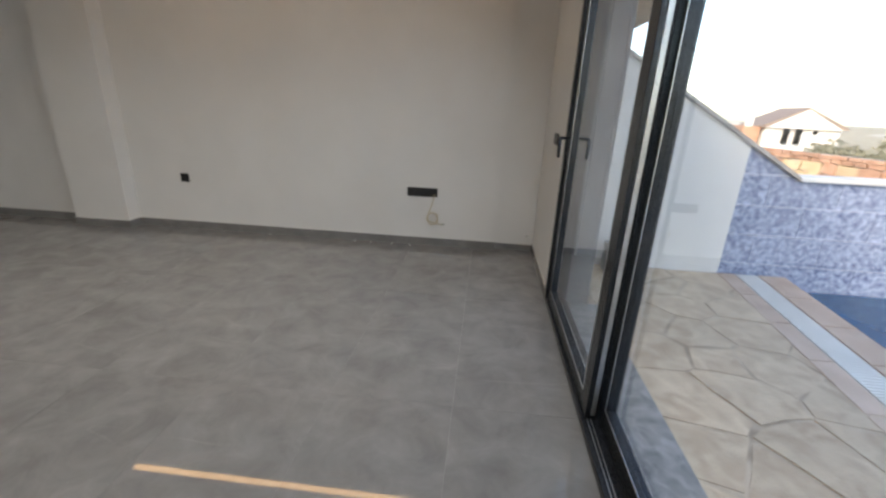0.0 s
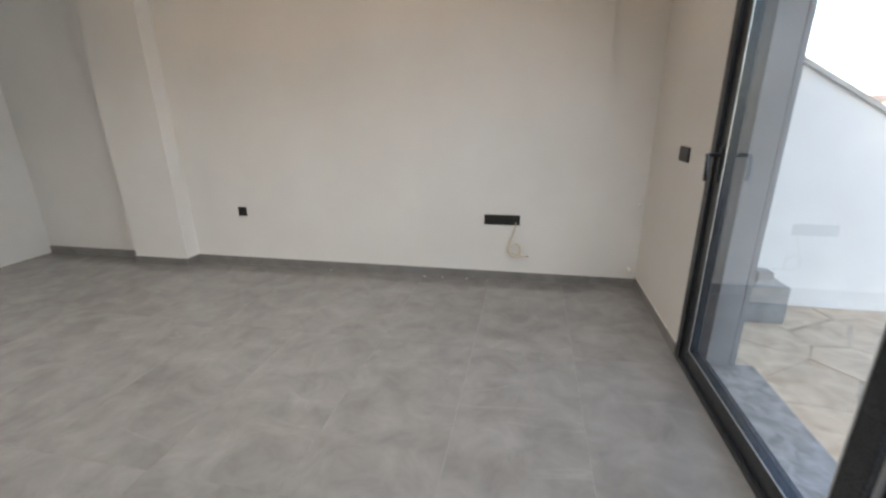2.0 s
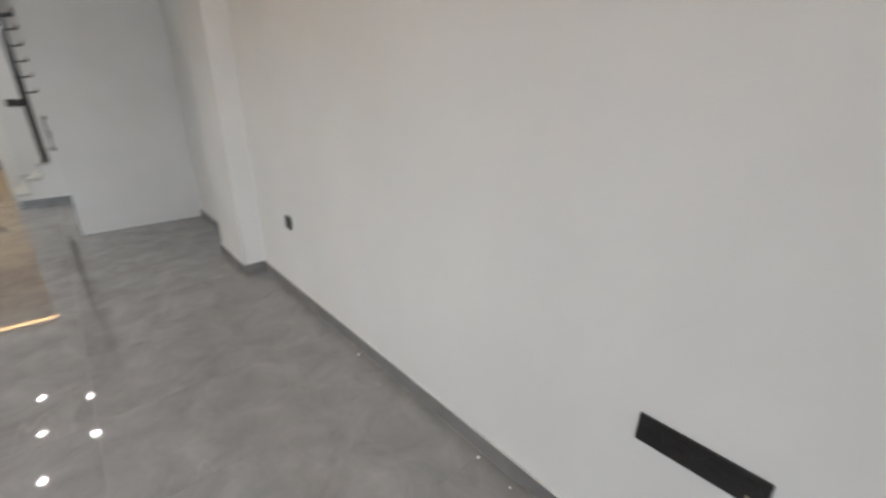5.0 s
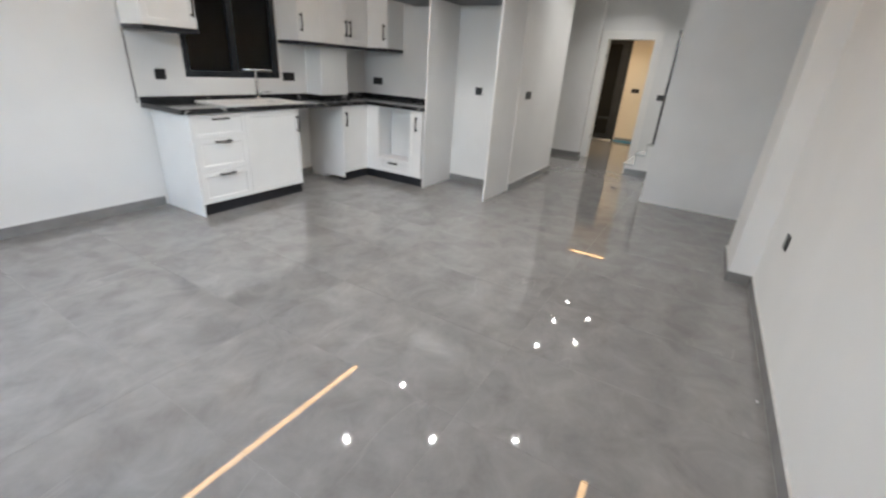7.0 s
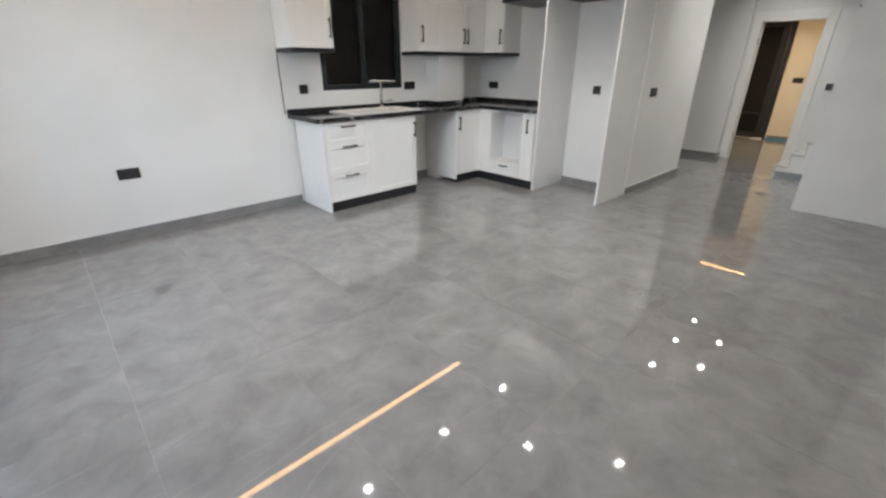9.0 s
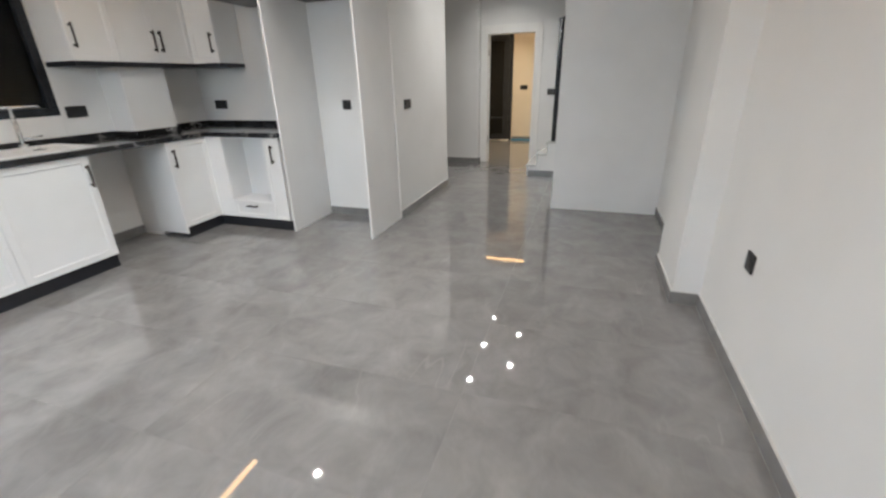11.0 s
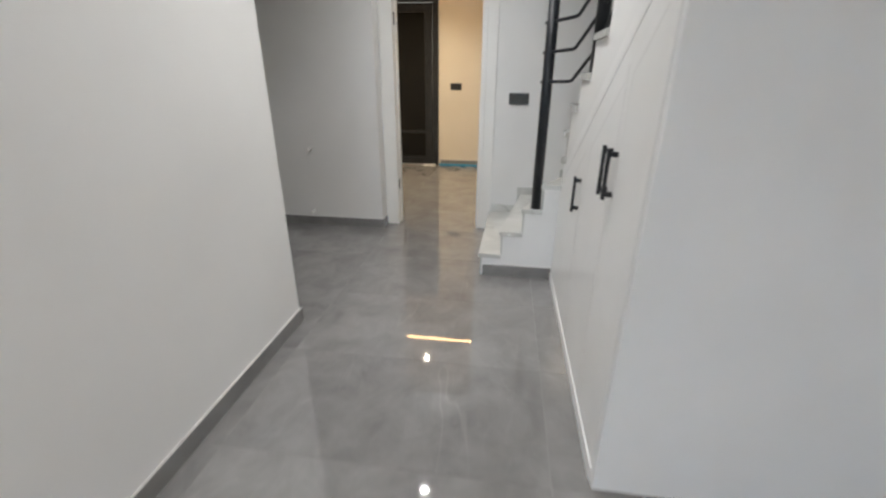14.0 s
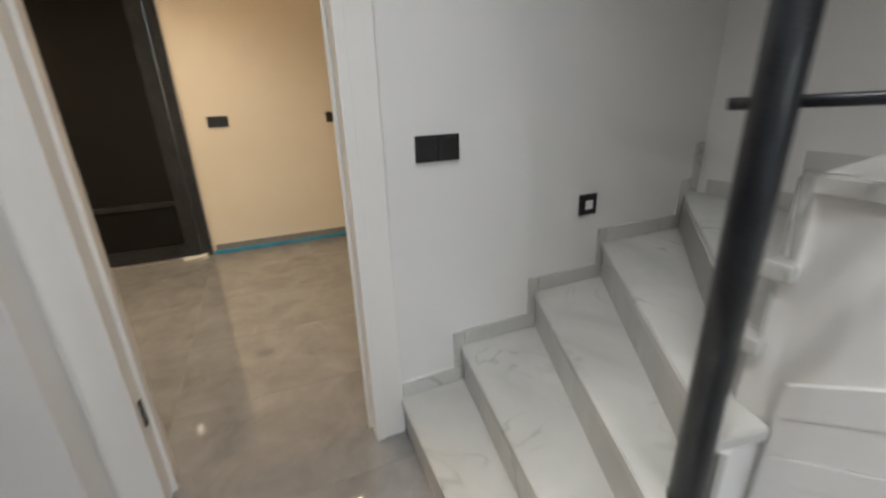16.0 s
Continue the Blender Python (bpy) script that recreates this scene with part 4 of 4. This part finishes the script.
def cells(seeds, outline, gap):
    """Irregular slabs: the cell of each seed within the outline, drawn in by half a joint."""
    for i, s in enumerate(seeds):
        poly = list(outline)
        for j, o in enumerate(seeds):
            if i != j and abs(o[0] - s[0]) + abs(o[1] - s[1]) < 2.5:
                dx, dy = o[0] - s[0], o[1] - s[1]
                n = math.hypot(dx, dy)
                poly = clip(poly, (s[0] + o[0]) / 2 - dx / n * gap, (s[1] + o[1]) / 2 - dy / n * gap, dx / n, dy / n)
                if len(poly) < 3:
                    break
        if len(poly) >= 3:
            yield poly


def roughened(poly, amount, rnd):
    """Splits long sides and shifts the corners a little, for a broken edge."""
    out = []
    for i, a in enumerate(poly):
        b = poly[(i + 1) % len(poly)]
        n = max(1, int(math.hypot(b[0] - a[0], b[1] - a[1]) / 0.13))
        for k in range(n):
            t = k / n
            out.append((a[0] + (b[0] - a[0]) * t + rnd.uniform(-amount, amount), a[1] + (b[1] - a[1]) * t + rnd.uniform(-amount, amount)))
    return out


rnd = random.Random(7)
GZ = -0.06
bm = bmesh.new()
RINGS = [0.5, 8, 14, 22, 34, 50, 72, 100, 150, 240, 420, 900]
rows = []
for r in RINGS:
    fall = min(1.0, max(0.0, (r - 14) / 58))
    zz = -1.45 - 4.6 * fall * fall * (3 - 2 * fall)
    rows.append([bm.verts.new((r * math.cos(6.28319 * k / 48), r * math.sin(6.28319 * k / 48), zz + (0.25 * noise.noise((r * 0.1, k * 0.7, 0)) if r > 14 else 0))) for k in range(48)])
bm.faces.new(rows[0])
for a, b in zip(rows, rows[1:]):
    for k in range(48):
        bm.faces.new((a[k], a[(k + 1) % 48], b[(k + 1) % 48], b[k]))
ground = solid("ground", bm, GROUND, "dry grassy ground falling away to the horizon", "ground")
solid("terrace_bed", prism([(0.95, -3.0), (2.02, -3.0), (2.42, NORTH), (0.95, NORTH)], -1.5, GZ - 0.004), PALEJOINT, "grey mortar bed of the terrace", "terrace")
terrace = thing("terrace", pose(0, 0, GZ), "terrace of irregular beige flagstones in grey mortar", "terrace", kind="structure")
seeds = []
yy = -2.8
while yy < 3.9:
    xx = 1.22 + rnd.uniform(-0.1, 0.1)
    while xx < 2.6:
        seeds.append((xx + rnd.uniform(-0.10, 0.10), yy + rnd.uniform(-0.12, 0.12)))
        xx += rnd.uniform(0.36, 0.50)
    yy += 0.36
for poly in cells(seeds, [(1.105, -2.9), (2.05, -2.9), (2.43, 3.81), (1.105, 3.81)], 0.009):
    h = rnd.uniform(-0.003, 0.004)
    part("flagstone", prism(roughened(poly, 0.012, rnd), -0.05, h, None, 0.0), FLAG, terrace)


# coping, gutter grating and pool, turned a few degrees from the house
def pool_x(x, y):
    return x + 0.125 * (y - 3.83)


def band(x0, x1, y0, y1, z0, z1, bevel=0.0):
    return prism([(pool_x(x0, y0), y0), (pool_x(x1, y0), y0), (pool_x(x1, y1), y1), (pool_x(x0, y1), y1)], z0, z1, None, bevel)


edge = thing("pool_edge", pose(0, 0, 0), "pink-beige pool coping with a white overflow grating", "pool edge", kind="structure")
for k in range(14):
    y1 = 3.815 - 0.5 * k
    part("coping_stone", band(2.44, 2.60, y1 - 0.495, y1, -0.30, GZ + 0.004, 0.006), COPING, edge)
    part("coping_stone", band(2.80, 3.05, y1 - 0.495, y1, -0.60, GZ + 0.006, 0.008), COPING, edge)
part("gutter", band(2.60, 2.80, -3.2, 3.815, -0.30, GZ - 0.03), CONCRETE, edge)
bm = bmesh.new()
for k in range(230):
    y1 = 3.812 - 0.03 * k
    x = pool_x(2.605, y1)
    box(x, x + 0.19, y1 - 0.022, y1, GZ - 0.018, GZ + 0.002, 0, bm)
slats = part("grating", bm, GRATING, edge, "white slatted overflow grating")
tagged(slats, kind="stuff")
pool = thing("pool", pose(0, 0, 0), "deep blue swimming pool with still water", "pool", kind="structure")
part("water", band(3.05, 6.6, -6.0, 3.86, -1.40, -0.20), WATER, pool, "still dark blue water")
part("far_edge", prism([(pool_x(6.6, -6), -6), (7.2, -6), (7.2, 3.86), (pool_x(6.6, 3.86), 3.86)], -1.5, GZ), COPING, pool)

# white wing wall with a sloping coping, then the blue tiled pool wall
def top(x):
    return max(0.84, 1.435 - 0.60 * (x - 1.92))


wing = thing("garden_wall", pose(0, 0, 0), "white rendered garden wall with a sloping top", "garden wall", kind="structure")
part("face", prism_y([(1.05, -1.5), (2.44, -1.5), (2.44, top(2.44)), (1.05, top(1.05))], 3.82, 4.02), RENDERWALL, wing)
part("coping", prism_y([(1.05, top(1.05)), (2.905, top(2.905)), (2.905, top(2.905) + 0.035), (1.05, top(1.05) + 0.035)], 3.795, 4.045), CONCRETE, wing, "grey weathered sloping coping")
poolwall = thing("pool_wall", pose(0, 0, 0), "pool back wall of mottled blue tiles with pale coping", "pool wall", kind="structure")
part("core", prism_y([(2.44, -1.5), (7.2, -1.5), (7.2, 0.84), (2.905, 0.84), (2.44, top(2.44))], 3.845, 4.02), POOLGROUT, poolwall)
part("cap", box(2.91, 7.2, 3.80, 4.06, 0.84, 0.875, 0.005), RENDERWALL, poolwall, "pale coping")
ROWZ = [-0.30, 0.045, 0.325, 0.60, 0.88, 1.16]
for r in range(len(ROWZ) - 1):
    x = 2.44 - (0.35 if r % 2 else 0.0)
    while x < 7.1:
        x0, x1 = max(2.441, x), min(7.19, x + 0.60)
        z0, z1 = ROWZ[r] + 0.004, ROWZ[r + 1] - 0.004
        poly = [(x0 + 0.002, z0), (x1 - 0.002, z0), (x1 - 0.002, z1), (x0 + 0.002, z1)]
        for piece in (clip(clip(poly, 2.905, 0, 1, 0), 1.92, 1.430, 0.5145, 0.8575), clip(clip(poly, 2.905, 0, -1, 0), 0, 0.838, 0, 1)):
            if len(piece) >= 3 and x1 - x0 > 0.02:
                part("tile", prism_y(piece, 3.838, 3.846), POOLTILE, poolwall)
        x += 0.60

pump = thing("pool_box", pose(1.46, 3.60, GZ), "rounded grey plastic pool equipment box by the wall", "equipment box")
bm = box(-0.13, 0.13, -0.14, 0.14, 0.0, 0.15, 0.01)
part("base", bm, GREYPLASTIC, pump)
bm = box(-0.125, 0.125, -0.135, 0.135, 0.152, 0.35, 0.0)
bmesh.ops.bevel(bm, geom=[e for e in bm.edges if all(v.co.z > 0.3 for v in e.verts)], offset=0.08, segments=5, affect="EDGES")
part("lid", bm, CONCRETE, pump, "lighter grey rounded lid")

over = solid("balcony_slab", box(1.08, 2.20, 3.75, 8.0, 2.50, 2.72, 0.01), CONCRETE, "grey concrete balcony slab above the terrace", "balcony")
solid("house_wall_outside", box(0.9751, 0.995, 2.792, 4.05, -0.5, 2.5), RENDERWALL, "white rendered outer wall of the house", "wall")
solid("house_wall_outside_south", box(0.9751, 0.995, -2.2, -0.15, -0.5, 2.5), RENDERWALL, "white rendered outer wall of the house", "wall")

# boundary wall of red and tan stones beyond the pool
bound = thing("boundary_wall", pose(7.4, 8.4, 0, 0, 0, -71.5), "rubble boundary wall of reddish and tan stones", "boundary wall", kind="structure")
part("core", box(-9.0, 10.0, 0.0, 0.35, -1.6, 0.68), JOINT, bound)
rnd = random.Random(11)
count = 0
z = -0.12
while z < 0.68:
    big = z < 0.36
    h = rnd.uniform(0.18, 0.25) if big else 0.085
    h = min(h, 0.71 - z)
    x = -5.5 + rnd.uniform(-0.2, 0)
    while x < 6.0:
        w = rnd.uniform(0.22, 0.48) if big else rnd.uniform(0.18, 0.30)
        poly = roughened([(x + 0.012, z + 0.008), (x + w - 0.012, z + 0.008), (x + w - 0.012, z + h - 0.008), (x + 0.012, z + h - 0.008)], 0.022 if big else 0.006, rnd)
        if count < 300:
            part("stone", prism_y(poly, -rnd.uniform(0.03, 0.07), 0.01), TANSTONE if big and rnd.random() < 0.4 else REDSTONE, bound)
        count += 1
        x += w
    z += h


def house(m, w, d, h, roof, label):
    u = thing("house", m, label, "house")
    part("wall", box(-w / 2, w / 2, -d / 2, d / 2, -3.6, h), RENDERWALL, u)
    bm = prism_y([(-w / 2 - 0.6, h - 0.15), (w / 2 + 0.6, h - 0.15), (w / 2 + 0.6, h + 0.05), (0, h + roof), (-w / 2 - 0.6, h + 0.05)], -d / 2 - 0.5, d / 2 + 0.5)
    part("roof", bm, ROOFTILE, u, "brown tiled roof")
    part("gable", prism_y([(-w / 2, h - 0.16), (w / 2, h - 0.16), (0, h + roof - 0.24)], -d / 2 - 0.52, -d / 2 - 0.5), RENDERWALL, u)
    for x, wide, z0, z1 in ((-1.9, 0.36, 0.6, 2.55), (-0.5, 0.36, 0.6, 2.55), (1.3, 0.24, 1.95, 2.45)):
        wd = part("window", box(x - wide, x + wide, -d / 2 - 0.55, -d / 2 - 0.5, z0, z1), ANTHRACITE, u)
        part("pane", box(x - wide + 0.07, x + wide - 0.07, -d / 2 - 0.56, -d / 2 - 0.549, z0 + 0.07, z1 - 0.07), DARKGLASS, wd)
    return u


villa = house(pose(42.2, 65.8, -2.45, 0, 0, -12), 8.4, 8, 2.75, 2.5, "white rendered villa with a brown tiled gable roof")
part("annex", box(-6.6, -4.56, -3.5, 2, -3.6, 2.6), REDSTONE, villa, "red-brown annex")
part("chimney", box(-6.2, -5.4, -3, -2.2, 2.6, 3.8), RENDERWALL, villa, "white chimney")
house(pose(112.0, 112.0, -6.5, 0, 0, -45), 9, 7, 2.6, 1.0, "white far-off house with a low brown roof")
house(pose(130.0, 100.0, -6.8, 0, 0, -50), 9, 7, 2.6, 1.0, "white far-off house with a low brown roof")


def tree(x, y, z, size, seed):
    """Olive-like shrub: short forked trunk and many small leaf clumps with gaps."""
    r = random.Random(seed)
    u = thing("tree", pose(x, y, z), "low bushy olive-green tree beyond the boundary wall", "tree", "trees beyond the wall")
    bm = bmesh.new()
    tube([(0, 0, 0), (0.1 * size, 0, 0.4 * size), (0.05 * size, 0.1 * size, 0.75 * size)], 0.07 * size, bm, 7)
    for k in range(5):
        a = k * 1.3
        tube([(0.08 * size, 0, 0.35 * size), (0.5 * size * math.cos(a), 0.5 * size * math.sin(a), 0.9 * size)], 0.03 * size, bm, 6)
    part("trunk", bm, BARK, u)
    bm = bmesh.new()
    blobs = [(r.uniform(-0.75, 0.75), r.uniform(-0.75, 0.75), r.uniform(0.55, 1.25), r.uniform(0.25, 0.45)) for _ in range(9)]
    for bx, by, bz, br in blobs:
        for _ in range(230):
            d = Vector((r.gauss(0, 1), r.gauss(0, 1), r.gauss(0, 0.8))).normalized() * br * r.uniform(0.55, 1.05)
            c = Vector((bx, by, bz)) + d
            s = r.uniform(0.03, 0.065)
            q = Euler((r.uniform(0, 6), r.uniform(0, 6), r.uniform(0, 6))).to_matrix()
            vs = [bm.verts.new((c + q @ Vector(p) * s) * size) for p in ((-1, -0.5, 0), (1, -0.5, 0.2), (0.9, 0.6, 0), (-0.8, 0.5, 0.25))]
            bm.faces.new(vs)
    crown = part("crown", bm, LEAF, u, "ragged olive-green crown")
    return u


for k in range(13):
    a = radians(53 - 2.6 * k)
    d = 46 + 3 * math.sin(k * 2.1)
    tree(d * math.cos(a), d * math.sin(a), -4.6, 2.9 + 0.3 * math.sin(k * 1.7), 100 + k)
# ridge of far hills; their haze is only colour
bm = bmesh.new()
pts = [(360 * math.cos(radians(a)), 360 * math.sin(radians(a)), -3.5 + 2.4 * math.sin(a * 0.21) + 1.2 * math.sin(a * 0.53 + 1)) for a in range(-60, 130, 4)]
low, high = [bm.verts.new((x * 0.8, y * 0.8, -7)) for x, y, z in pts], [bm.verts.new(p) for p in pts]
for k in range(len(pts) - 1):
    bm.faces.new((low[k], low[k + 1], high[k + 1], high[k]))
solid("backdrop", bm, HILL, "dry hills on the horizon, haze in their colour", "hills")

# ---- floor tiles, sixty by one hundred and twenty, in a straight grid ----
meshes = {}


def floor_tile(x0, x1, y0, y1):
    key = (round(x1 - x0, 3), round(y1 - y0, 3))
    if key not in meshes:
        hx, hy = key[0] / 2 - 0.0008, key[1] / 2 - 0.0008
        meshes[key] = finish(box(-hx, hx, -hy, hy, -0.010, 0.0, 0.0), "tile", TILE)
    ob = new("tile", meshes[key])
    ob.parent, ob.location = floor, ((x0 + x1) / 2, (y0 + y1) / 2, 0)


for i in range(-19, 2):
    for j in range(-3, 3):
        x0, x1 = 0.09 + 0.60 * (i - 1), 0.09 + 0.60 * i
        y0, y1 = 1.49 + 1.195 * (j - 1), 1.49 + 1.195 * j
        x0, x1, y0, y1 = max(x0, -10.55), min(x1, 0.69), max(y0, -0.85), min(y1, 3.87)
        if x1 - x0 > 0.01 and y1 - y0 > 0.01:
            floor_tile(x0, x1, y0, y1)
